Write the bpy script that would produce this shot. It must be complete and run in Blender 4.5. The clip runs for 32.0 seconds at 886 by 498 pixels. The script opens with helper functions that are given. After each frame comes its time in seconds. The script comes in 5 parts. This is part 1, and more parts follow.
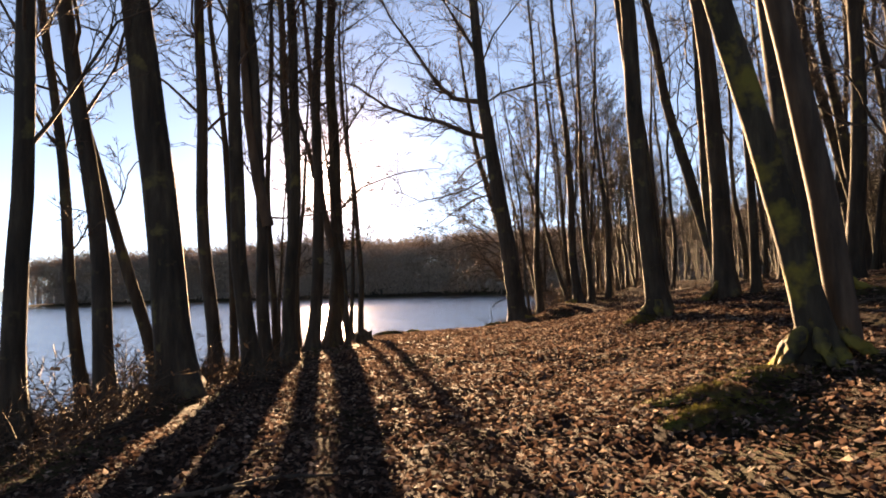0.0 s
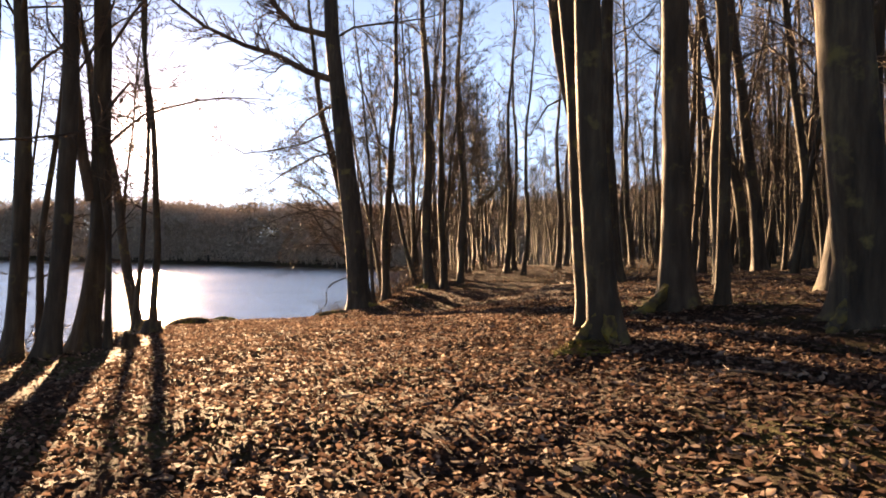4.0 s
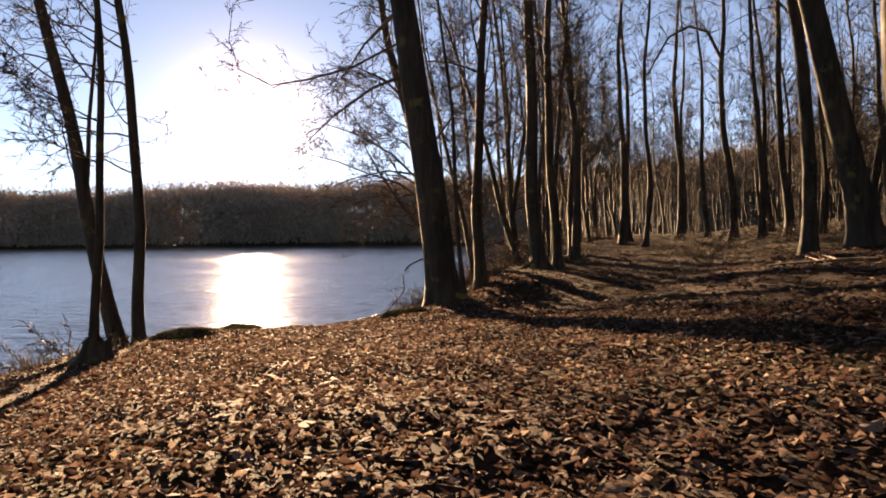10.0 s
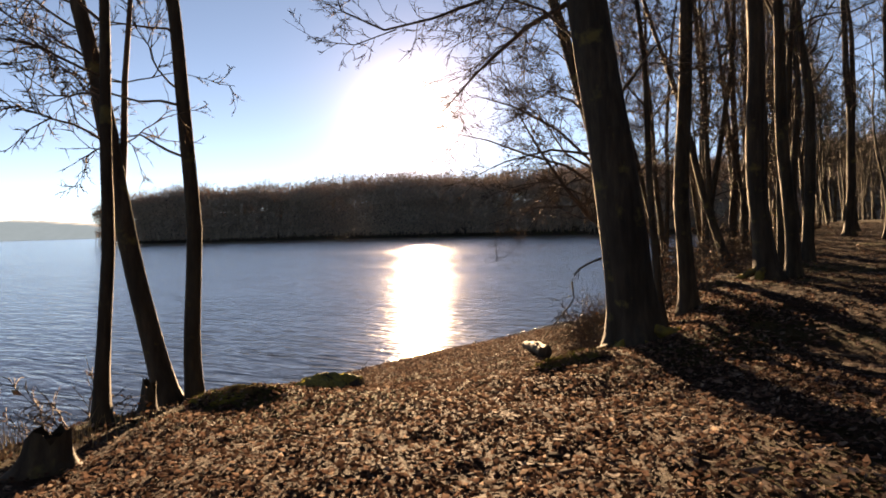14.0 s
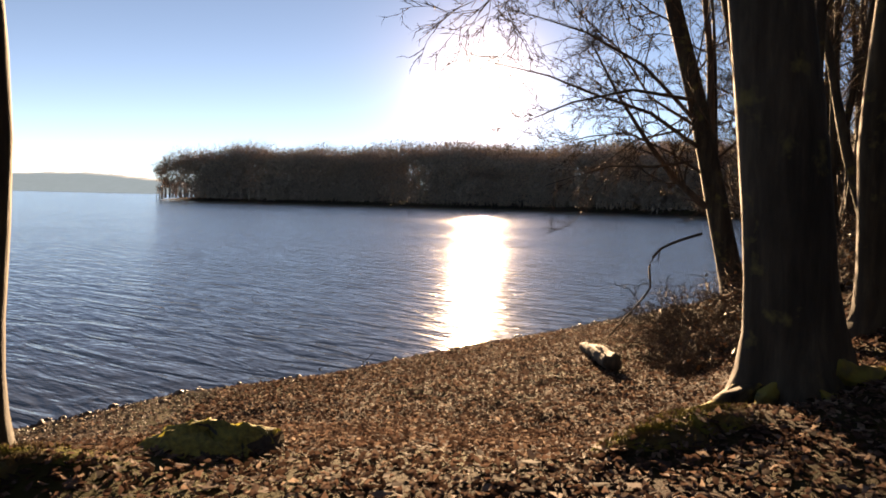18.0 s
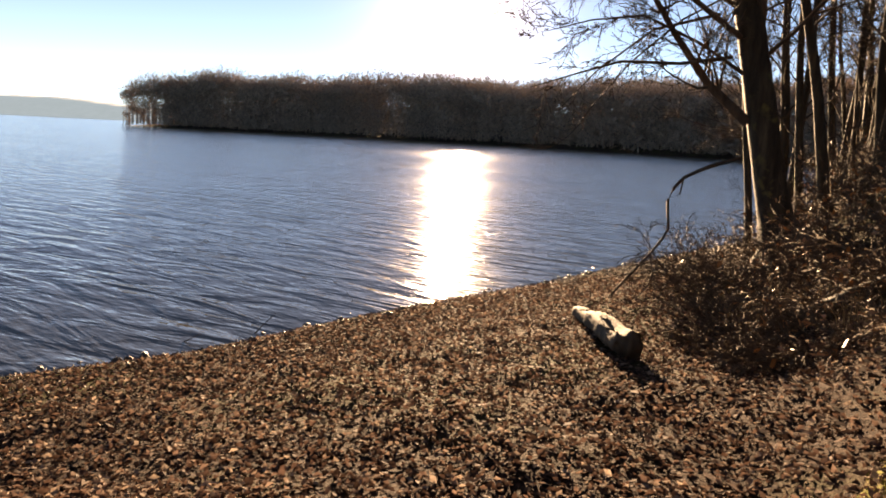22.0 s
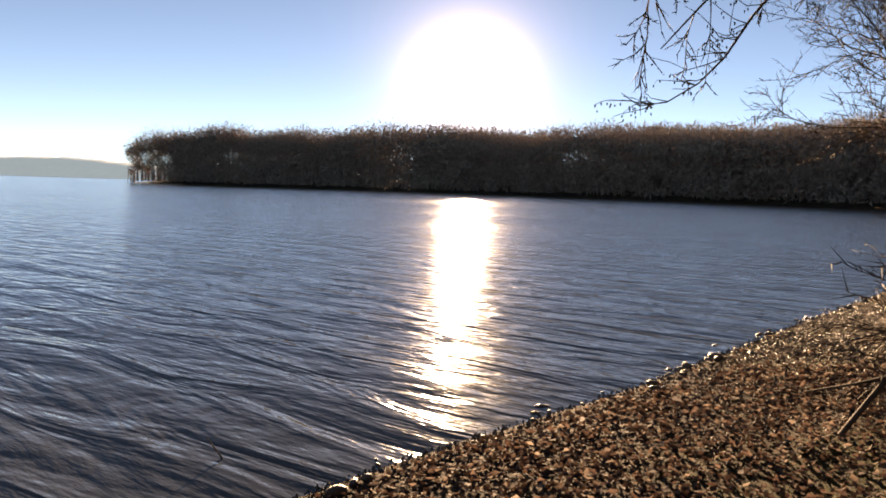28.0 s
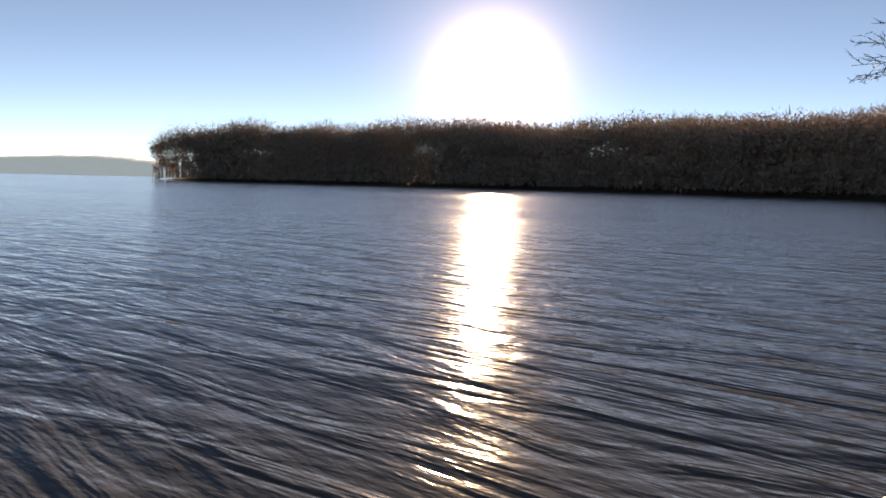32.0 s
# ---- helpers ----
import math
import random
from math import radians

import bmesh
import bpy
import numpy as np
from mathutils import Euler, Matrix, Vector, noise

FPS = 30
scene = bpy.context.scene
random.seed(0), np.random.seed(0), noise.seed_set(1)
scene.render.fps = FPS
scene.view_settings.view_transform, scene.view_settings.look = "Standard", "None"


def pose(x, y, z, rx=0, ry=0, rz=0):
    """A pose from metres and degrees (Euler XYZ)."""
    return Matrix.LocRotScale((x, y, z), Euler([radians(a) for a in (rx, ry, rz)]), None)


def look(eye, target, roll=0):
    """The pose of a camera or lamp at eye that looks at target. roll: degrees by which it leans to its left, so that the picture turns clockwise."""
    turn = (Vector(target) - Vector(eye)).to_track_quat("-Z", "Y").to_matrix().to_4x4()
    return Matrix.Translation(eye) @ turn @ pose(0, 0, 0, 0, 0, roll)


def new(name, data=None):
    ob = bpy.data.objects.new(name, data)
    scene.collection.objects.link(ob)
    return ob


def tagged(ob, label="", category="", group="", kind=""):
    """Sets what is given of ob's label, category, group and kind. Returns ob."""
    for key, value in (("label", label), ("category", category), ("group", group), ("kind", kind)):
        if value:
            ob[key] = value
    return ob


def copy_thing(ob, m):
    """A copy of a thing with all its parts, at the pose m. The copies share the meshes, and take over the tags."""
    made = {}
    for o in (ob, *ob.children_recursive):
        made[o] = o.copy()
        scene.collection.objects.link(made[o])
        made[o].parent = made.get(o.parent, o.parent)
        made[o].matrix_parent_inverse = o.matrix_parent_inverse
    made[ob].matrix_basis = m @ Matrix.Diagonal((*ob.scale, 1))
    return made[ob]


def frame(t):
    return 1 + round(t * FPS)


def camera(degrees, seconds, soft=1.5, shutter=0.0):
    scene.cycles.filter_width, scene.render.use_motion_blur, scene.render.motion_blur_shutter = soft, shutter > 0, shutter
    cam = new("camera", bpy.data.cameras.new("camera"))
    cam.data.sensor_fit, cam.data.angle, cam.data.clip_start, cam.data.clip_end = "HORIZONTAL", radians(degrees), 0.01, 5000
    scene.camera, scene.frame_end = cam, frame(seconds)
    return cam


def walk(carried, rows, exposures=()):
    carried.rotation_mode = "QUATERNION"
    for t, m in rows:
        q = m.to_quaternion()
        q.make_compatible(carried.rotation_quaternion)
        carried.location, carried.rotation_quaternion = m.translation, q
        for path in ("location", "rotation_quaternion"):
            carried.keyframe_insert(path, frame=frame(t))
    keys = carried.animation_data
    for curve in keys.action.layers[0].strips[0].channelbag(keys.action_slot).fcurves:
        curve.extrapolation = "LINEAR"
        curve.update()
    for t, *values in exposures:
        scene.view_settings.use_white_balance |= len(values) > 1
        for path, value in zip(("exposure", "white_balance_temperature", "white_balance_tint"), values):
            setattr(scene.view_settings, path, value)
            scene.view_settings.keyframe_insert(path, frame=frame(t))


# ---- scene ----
cam = camera(62.0, 32.0, soft=1.8)
PATH = [
    (0, (1.489, 2.819, 2.932), (1.406, 4.815, 3.037), -1.7),
    (0.5, (1.225, 3.446, 2.95), (1.3, 5.444, 3.008), 0.8),
    (1, (1.199, 4.183, 2.954), (1.453, 6.167, 2.943), 1.4),
    (1.5, (1.169, 4.85, 2.939), (1.477, 6.826, 2.946), 1.9),
    (2, (1.161, 5.517, 2.936), (1.55, 7.478, 2.942), 2.7),
    (2.5, (1.253, 6.238, 2.986), (1.718, 8.182, 3.039), 0.2),
    (4.5, (1.638, 8.597, 3.185), (1.944, 10.573, 3.211), 0.6),
    (5, (1.785, 9.183, 3.215), (2.051, 11.165, 3.244), -0.6),
    (5.5, (1.827, 9.759, 3.206), (2.059, 11.745, 3.268), -0.4),
    (6, (1.918, 10.361, 3.193), (2.11, 12.351, 3.252), -2.0),
    (6.5, (2.084, 10.851, 3.182), (2.178, 12.849, 3.206), 0.4),
    (7, (2.017, 11.415, 3.182), (2.105, 13.413, 3.229), -1.1),
    (7.5, (2.089, 11.999, 3.196), (2.137, 13.998, 3.243), -0.1),
    (8, (2.039, 12.611, 3.146), (2.093, 14.61, 3.113), 0.5),
    (8.5, (1.956, 13.219, 3.085), (2.01, 15.218, 3.053), 0.0),
    (9, (1.827, 13.875, 3.031), (1.934, 15.872, 3.045), 0.0),
    (9.5, (2.07, 14.715, 3.041), (2.208, 16.71, 3.052), -1.2),
    (10, (2.196, 15.474, 3.024), (2.312, 17.47, 2.989), -0.7),
    (10.5, (2.343, 16.186, 3.017), (2.515, 18.178, 2.976), -0.9),
    (11, (2.325, 16.703, 3.017), (2.36, 18.702, 2.985), 0.3),
    (11.5, (2.312, 17.377, 3.07), (2.247, 19.375, 3.012), -0.3),
    (12, (2.225, 18.087, 3.168), (2.057, 20.08, 3.185), -2.1),
    (12.5, (2.062, 18.73, 3.119), (1.829, 20.716, 3.119), -1.1),
    (13, (2.058, 19.391, 3.103), (1.778, 21.371, 3.07), -2.0),
    (13.5, (2.106, 19.976, 3.148), (1.777, 21.947, 3.071), -1.1),
    (14, (2.194, 20.508, 3.238), (1.86, 22.479, 3.181), -1.5),
    (14.5, (1.995, 21.252, 3.21), (1.632, 23.219, 3.177), 1.0),
    (15, (1.759, 21.876, 3.221), (1.369, 23.837, 3.255), 1.2),
    (15.5, (1.54, 22.549, 3.014), (1.122, 24.505, 3.006), -0.1),
    (17.5, (1.791, 24.499, 2.996), (1.325, 26.437, 2.829), 1.3),
    (18, (1.782, 25.087, 2.941), (1.302, 27.024, 2.807), 1.4),
    (18.5, (1.691, 25.639, 2.909), (1.203, 27.571, 2.733), 3.6),
    (19, (1.754, 26.198, 2.85), (1.275, 28.135, 2.707), 2.2),
    (19.5, (1.687, 26.759, 2.811), (1.198, 28.692, 2.655), 3.3),
    (20, (1.632, 27.221, 2.758), (1.164, 29.156, 2.57), 2.9),
    (20.5, (1.583, 27.733, 2.687), (1.122, 29.664, 2.438), 2.8),
    (21, (1.429, 28.266, 2.603), (1.042, 30.208, 2.323), 1.2),
    (21.5, (1.366, 28.832, 2.536), (0.949, 30.774, 2.301), 1.7),
    (22, (1.278, 29.324, 2.462), (0.869, 31.258, 2.158), 2.9),
    (22.5, (1.25, 29.824, 2.42), (0.836, 31.752, 2.083), 2.4),
    (23, (1.074, 30.36, 2.325), (0.6, 32.277, 2.011), 2.5),
    (23.5, (1.011, 30.836, 2.255), (0.602, 32.781, 2.031), 0.8),
    (24, (0.98, 31.341, 2.143), (0.552, 33.281, 1.911), 1.5),
    (24.5, (0.922, 31.845, 2.037), (0.507, 33.781, 1.758), 2.5),
    (25, (0.884, 32.404, 1.972), (0.446, 34.339, 1.719), 2.0),
    (25.5, (0.668, 32.911, 1.869), (0.217, 34.844, 1.63), 2.4),
    (26, (0.543, 33.355, 1.828), (0.071, 35.291, 1.659), 1.0),
    (26.5, (0.403, 34.009, 1.902), (-0.108, 35.935, 1.73), 1.7),
    (28.5, (-0.04, 35.976, 1.577), (-0.463, 37.924, 1.419), 2.0),
    (29, (-0.097, 36.471, 1.548), (-0.525, 38.419, 1.398), 2.4),
    (29.5, (-0.15, 36.949, 1.528), (-0.577, 38.897, 1.381), 0.7),
    (30, (-0.17, 37.505, 1.5), (-0.675, 39.433, 1.331), 2.1),
    (30.5, (-0.276, 37.922, 1.482), (-0.777, 39.852, 1.333), 2.1),
    (31, (-0.347, 38.264, 1.479), (-0.854, 40.195, 1.354), 0.5),
    (31.5, (-0.412, 38.588, 1.479), (-0.938, 40.511, 1.319), 3.3),
    (32, (-0.496, 38.939, 1.48), (-1.004, 40.865, 1.302), 1.4),
]
walk(cam, [(t, look(eye, target, roll)) for t, eye, target, roll in PATH],
     exposures=((0, 3.15, 10200, 28), (2.5, 3.25, 10200, 28), (4.5, 3.6, 10400, 29), (8, 3.0, 10200, 29), (11, 2.75, 10100, 28), (13, 2.55, 9900, 26), (19, 2.42, 9800, 25), (23, 2.68, 9800, 25), (26, 2.5, 9700, 25), (32, 2.22, 9600, 24)))

# ---- light ----
SUN_AZ, SUN_EL = 11.2, 8.2
SUN_DIR = Vector((-math.sin(radians(SUN_AZ)) * math.cos(radians(SUN_EL)), math.cos(radians(SUN_AZ)) * math.cos(radians(SUN_EL)), math.sin(radians(SUN_EL))))
world = bpy.data.worlds.new("winter_sky")
scene.world = world
world.use_nodes = True
wn = world.node_tree
sky = wn.nodes.new("ShaderNodeTexSky")
sky.sky_type = "NISHITA"
sky.sun_disc = False
sky.sun_elevation = radians(SUN_EL)
sky.sun_rotation = radians(-SUN_AZ)
sky.altitude = 1500
sky.air_density = 0.37
sky.dust_density = 0.0
sky.ozone_density = 0.8
wn.nodes["Background"].inputs["Strength"].default_value = 0.05
# Glow painted into the sky round the sun: haze aureole and pinkish lens glare.
where = wn.nodes.new("ShaderNodeTexCoord")
dot = wn.nodes.new("ShaderNodeVectorMath")
dot.operation = "DOT_PRODUCT"
dot.inputs[1].default_value = SUN_DIR
wn.links.new(where.outputs["Generated"], dot.inputs[0])
# A clear, cold blue.
cold = wn.nodes.new("ShaderNodeVectorMath")
cold.operation = "MULTIPLY"
cold.inputs[1].default_value = (0.82, 0.97, 1.0)
wn.links.new(sky.outputs["Color"], cold.inputs[0])
total = cold.outputs[0]
for power, gain, tint in ((3000, 60.0, (1.0, 0.95, 0.9)), (700, 12.0, (1.0, 0.88, 0.88)), (180, 2.2, (1.0, 0.82, 0.86)), (45, 0.22, (1.0, 0.8, 0.88))):
    clip = wn.nodes.new("ShaderNodeMath")
    clip.operation = "MAXIMUM"
    clip.inputs[1].default_value = 0.0
    wn.links.new(dot.outputs["Value"], clip.inputs[0])
    rise = wn.nodes.new("ShaderNodeMath")
    rise.operation = "POWER"
    rise.inputs[1].default_value = power
    wn.links.new(clip.outputs[0], rise.inputs[0])
    glow = wn.nodes.new("ShaderNodeVectorMath")
    glow.operation = "SCALE"
    glow.inputs[0].default_value = [gain * c for c in tint]
    wn.links.new(rise.outputs[0], glow.inputs["Scale"])
    plus = wn.nodes.new("ShaderNodeVectorMath")
    wn.links.new(total, plus.inputs[0])
    wn.links.new(glow.outputs[0], plus.inputs[1])
    total = plus.outputs[0]
wn.links.new(total, wn.nodes["Background"].inputs["Color"])
sun = new("sun", bpy.data.lights.new("sun", "SUN"))
sun.data.energy = 5.0
sun.data.angle = radians(0.53)
sun.data.color = (1.0, 0.84, 0.62)
sun.matrix_world = look(SUN_DIR * 200, (0, 0, 0))

# ---- materials ----


def material(name):
    m = bpy.data.materials.new(name)
    m.use_nodes = True
    return m, m.node_tree.nodes, m.node_tree.links, m.node_tree.nodes["Principled BSDF"]


def noise_node(n, l, scale, detail=4.0, rough=0.55, coord="Object", stretch=None, turn=0.0):
    tc = n.new("ShaderNodeTexCoord")
    mp = n.new("ShaderNodeMapping")
    if stretch:
        mp.inputs["Scale"].default_value = stretch
    if turn:
        spin = n.new("ShaderNodeMapping")
        spin.inputs["Rotation"].default_value = (0, 0, turn)
        l.new(tc.outputs[coord], spin.inputs["Vector"])
        l.new(spin.outputs["Vector"], mp.inputs["Vector"])
    else:
        l.new(tc.outputs[coord], mp.inputs["Vector"])
    t = n.new("ShaderNodeTexNoise")
    t.inputs["Scale"].default_value = scale
    t.inputs["Detail"].default_value = detail
    t.inputs["Roughness"].default_value = rough
    l.new(mp.outputs["Vector"], t.inputs["Vector"])
    return t


def ramp(n, l, source, stops):
    r = n.new("ShaderNodeValToRGB")
    e = r.color_ramp.elements
    e[0].position, e[0].color = stops[0][0], (*stops[0][1], 1)
    e[1].position, e[1].color = stops[-1][0], (*stops[-1][1], 1)
    for p, c in stops[1:-1]:
        e.new(p).color = (*c, 1)
    l.new(source, r.inputs["Fac"])
    return r


def mix(n, l, kind, fac, a, b):
    m = n.new("ShaderNodeMix")
    m.data_type = "RGBA"
    m.blend_type = kind
    for socket, v in ((m.inputs[0], fac), (m.inputs[6], a), (m.inputs[7], b)):
        if isinstance(v, (int, float)):
            socket.default_value = v
        elif isinstance(v, tuple):
            socket.default_value = (*v, 1)
        else:
            l.new(v, socket)
    return m.outputs[2]


def bump(n, l, b, height, strength, distance):
    k = n.new("ShaderNodeBump")
    k.inputs["Strength"].default_value = strength
    k.inputs["Distance"].default_value = distance
    l.new(height, k.inputs["Height"])
    l.new(k.outputs["Normal"], b.inputs["Normal"])
    return k


def bark_material(name, dark, mid, light, moss=0.0, relief=0.6):
    m, n, l, b = material(name)
    grain = noise_node(n, l, 9.0, 6, 0.65, "Object", (1, 1, 0.16))
    patch = noise_node(n, l, 1.3, 3, 0.5, "Object", (1, 1, 0.6))
    col = ramp(n, l, grain.outputs["Fac"], ((0.3, dark), (0.52, mid), (0.75, light))).outputs["Color"]
    tone = ramp(n, l, patch.outputs["Fac"], ((0.35, (0.6, 0.6, 0.6)), (0.65, (1.15, 1.12, 1.05)))).outputs["Color"]
    col = mix(n, l, "MULTIPLY", 1.0, col, tone)
    if moss:
        where = noise_node(n, l, 2.6, 4, 0.6)
        gate = ramp(n, l, where.outputs["Fac"], ((0.62 - 0.25 * moss, (0, 0, 0)), (0.72 - 0.2 * moss, (1, 1, 1)))).outputs["Color"]
        col = mix(n, l, "MIX", gate, col, (0.15, 0.125, 0.026) if moss > 0.3 else (0.10, 0.09, 0.035))
    l.new(col, b.inputs["Base Color"])
    b.inputs["Roughness"].default_value = 0.85
    b.inputs["Specular IOR Level"].default_value = 0.25
    bump(n, l, b, grain.outputs["Fac"], relief, 0.02)
    return m


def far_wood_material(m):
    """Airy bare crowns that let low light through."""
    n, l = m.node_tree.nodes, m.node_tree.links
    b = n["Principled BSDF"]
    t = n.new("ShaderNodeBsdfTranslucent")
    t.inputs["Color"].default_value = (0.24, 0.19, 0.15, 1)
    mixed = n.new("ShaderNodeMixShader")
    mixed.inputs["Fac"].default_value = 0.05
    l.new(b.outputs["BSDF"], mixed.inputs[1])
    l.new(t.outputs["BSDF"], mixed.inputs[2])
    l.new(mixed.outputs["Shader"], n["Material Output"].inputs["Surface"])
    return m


BARK = bark_material("bark_dark", (0.018, 0.014, 0.011), (0.042, 0.035, 0.025), (0.085, 0.074, 0.05), 0.12, 1.0)
BEECH = bark_material("bark_beech", (0.022, 0.018, 0.014), (0.042, 0.036, 0.028), (0.078, 0.067, 0.051), 0.12, 0.6)
HALF_MOSSY = bark_material("bark_half_mossy", (0.02, 0.016, 0.011), (0.044, 0.037, 0.025), (0.085, 0.074, 0.05), 0.45, 1.0)
MOSSY = bark_material("bark_mossy", (0.02, 0.016, 0.012), (0.05, 0.041, 0.03), (0.11, 0.092, 0.064), 0.95, 1.0)
TWIG = bark_material("bark_twig", (0.040, 0.028, 0.020), (0.080, 0.058, 0.042), (0.14, 0.105, 0.078), 0.0, 0.2)
DRIFT = bark_material("bleached_wood", (0.03, 0.025, 0.02), (0.075, 0.062, 0.048), (0.15, 0.126, 0.098), 0.0, 1.0)
HILL_WOOD = bark_material("hill_wood", (0.055, 0.042, 0.032), (0.095, 0.072, 0.054), (0.14, 0.11, 0.08), 0.0, 0.1)
# Far woods' base colour lightened well beyond near bark, standing in for haze and glare.
HAZE_PALE_TWIG = far_wood_material(bark_material("far_wood_haze_pale", (0.27, 0.205, 0.16), (0.34, 0.26, 0.205), (0.4, 0.315, 0.25), 0.0, 0.1))


def haze_glow_material():
    """A ridge over a kilometre off, its winter haze painted on as pale emission."""
    m = plain_material("ridge_haze_glow", (0.10, 0.10, 0.10), (0.16, 0.15, 0.15), 1.0, 0.02)
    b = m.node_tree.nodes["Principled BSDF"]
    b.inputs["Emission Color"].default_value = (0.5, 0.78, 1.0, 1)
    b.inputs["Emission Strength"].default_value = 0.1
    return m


def leaf_material():
    m, n, l, b = material("dead_leaf")
    g = n.new("ShaderNodeNewGeometry")
    pick = g.outputs["Random Per Island"]
    col = ramp(n, l, pick, ((0.0, (0.022, 0.014, 0.011)), (0.3, (0.062, 0.037, 0.029)), (0.55, (0.108, 0.068, 0.054)), (0.8, (0.167, 0.113, 0.091)), (1.0, (0.33, 0.26, 0.21)))).outputs["Color"]
    spots = noise_node(n, l, 40.0, 3, 0.6)
    col = mix(n, l, "MULTIPLY", 0.7, col, ramp(n, l, spots.outputs["Fac"], ((0.35, (0.55, 0.5, 0.45)), (0.6, (1.1, 1.1, 1.1)))).outputs["Color"])
    l.new(col, b.inputs["Base Color"])
    b.inputs["Roughness"].default_value = 0.8
    b.inputs["Specular IOR Level"].default_value = 0.06
    tr = n.new("ShaderNodeBsdfTranslucent")
    l.new(col, tr.inputs["Color"])
    ms = n.new("ShaderNodeMixShader")
    ms.inputs["Fac"].default_value = 0.36
    l.new(b.outputs["BSDF"], ms.inputs[1])
    l.new(tr.outputs["BSDF"], ms.inputs[2])
    l.new(ms.outputs["Shader"], n["Material Output"].inputs["Surface"])
    return m


LEAF = leaf_material()


def soil_material():
    m, n, l, b = material("forest_floor")
    big = noise_node(n, l, 0.35, 4, 0.6)
    mid = noise_node(n, l, 6.0, 6, 0.7)
    fine = noise_node(n, l, 34.0, 5, 0.7)
    col = ramp(n, l, fine.outputs["Fac"], ((0.3, (0.014, 0.009, 0.007)), (0.5, (0.039, 0.024, 0.018)), (0.72, (0.092, 0.058, 0.044)))).outputs["Color"]
    col = mix(n, l, "MULTIPLY", 0.8, col, ramp(n, l, mid.outputs["Fac"], ((0.35, (0.5, 0.48, 0.45)), (0.65, (1.25, 1.2, 1.1)))).outputs["Color"])
    gate = ramp(n, l, big.outputs["Fac"], ((0.48, (0, 0, 0)), (0.66, (0.8, 0.8, 0.8)))).outputs["Color"]
    col = mix(n, l, "MIX", gate, col, (0.06, 0.06, 0.02))
    l.new(col, b.inputs["Base Color"])
    b.inputs["Roughness"].default_value = 0.9
    b.inputs["Specular IOR Level"].default_value = 0.04
    both = n.new("ShaderNodeMath")
    l.new(mid.outputs["Fac"], both.inputs[0])
    l.new(fine.outputs["Fac"], both.inputs[1])
    bump(n, l, b, both.outputs[0], 0.9, 0.05)
    return m


SOIL = soil_material()


def moss_material():
    m, n, l, b = material("moss")
    t = noise_node(n, l, 45.0, 5, 0.7)
    w = noise_node(n, l, 5.0, 3, 0.5)
    col = ramp(n, l, t.outputs["Fac"], ((0.3, (0.045, 0.048, 0.012)), (0.55, (0.15, 0.145, 0.03)), (0.8, (0.30, 0.27, 0.06)))).outputs["Color"]
    gate = ramp(n, l, w.outputs["Fac"], ((0.42, (0, 0, 0)), (0.6, (0.85, 0.85, 0.85)))).outputs["Color"]
    col = mix(n, l, "MIX", gate, col, (0.10, 0.065, 0.035))
    l.new(col, b.inputs["Base Color"])
    b.inputs["Roughness"].default_value = 1.0
    b.inputs["Specular IOR Level"].default_value = 0.1
    bump(n, l, b, t.outputs["Fac"], 1.0, 0.03)
    return m


MOSS = moss_material()


def stone_material():
    m, n, l, b = material("wet_stone")
    t = noise_node(n, l, 18.0, 5, 0.6)
    i = n.new("ShaderNodeObjectInfo")
    g = n.new("ShaderNodeNewGeometry")
    col = ramp(n, l, t.outputs["Fac"], ((0.3, (0.03, 0.027, 0.024)), (0.7, (0.13, 0.11, 0.093)))).outputs["Color"]
    tone = ramp(n, l, g.outputs["Random Per Island"], ((0.0, (0.45, 0.42, 0.4)), (1.0, (1.3, 1.2, 1.1)))).outputs["Color"]
    tone2 = ramp(n, l, i.outputs["Random"], ((0.0, (0.7, 0.7, 0.7)), (1.0, (1.1, 1.05, 1.0)))).outputs["Color"]
    col = mix(n, l, "MULTIPLY", 1.0, mix(n, l, "MULTIPLY", 1.0, col, tone), tone2)
    l.new(col, b.inputs["Base Color"])
    b.inputs["Roughness"].default_value = 0.55
    b.inputs["Specular IOR Level"].default_value = 0.3
    bump(n, l, b, t.outputs["Fac"], 0.5, 0.02)
    return m


STONE = stone_material()


def mossy_stone_material():
    """Dark stone with moss on whatever faces up."""
    m, n, l, b = material("mossy_stone")
    t = noise_node(n, l, 22.0, 5, 0.6)
    g = n.new("ShaderNodeNewGeometry")
    s = n.new("ShaderNodeSeparateXYZ")
    l.new(g.outputs["Normal"], s.inputs[0])
    k = n.new("ShaderNodeMath")
    k.operation = "MULTIPLY_ADD"
    k.inputs[1].default_value = 0.5
    l.new(t.outputs["Fac"], k.inputs[0])
    l.new(s.outputs["Z"], k.inputs[2])
    gate = ramp(n, l, k.outputs[0], ((0.98, (0, 0, 0)), (1.0, (1, 1, 1))))
    k.use_clamp = False
    half = n.new("ShaderNodeMath")
    half.operation = "MULTIPLY"
    half.inputs[1].default_value = 1.15
    l.new(k.outputs[0], half.inputs[0])
    l.new(half.outputs[0], gate.inputs["Fac"])
    rock = ramp(n, l, t.outputs["Fac"], ((0.3, (0.018, 0.015, 0.012)), (0.7, (0.07, 0.058, 0.045)))).outputs["Color"]
    green = ramp(n, l, t.outputs["Fac"], ((0.3, (0.06, 0.06, 0.014)), (0.7, (0.26, 0.23, 0.05)))).outputs["Color"]
    l.new(mix(n, l, "MIX", gate.outputs["Color"], rock, green), b.inputs["Base Color"])
    b.inputs["Roughness"].default_value = 0.9
    bump(n, l, b, t.outputs["Fac"], 0.9, 0.03)
    return m


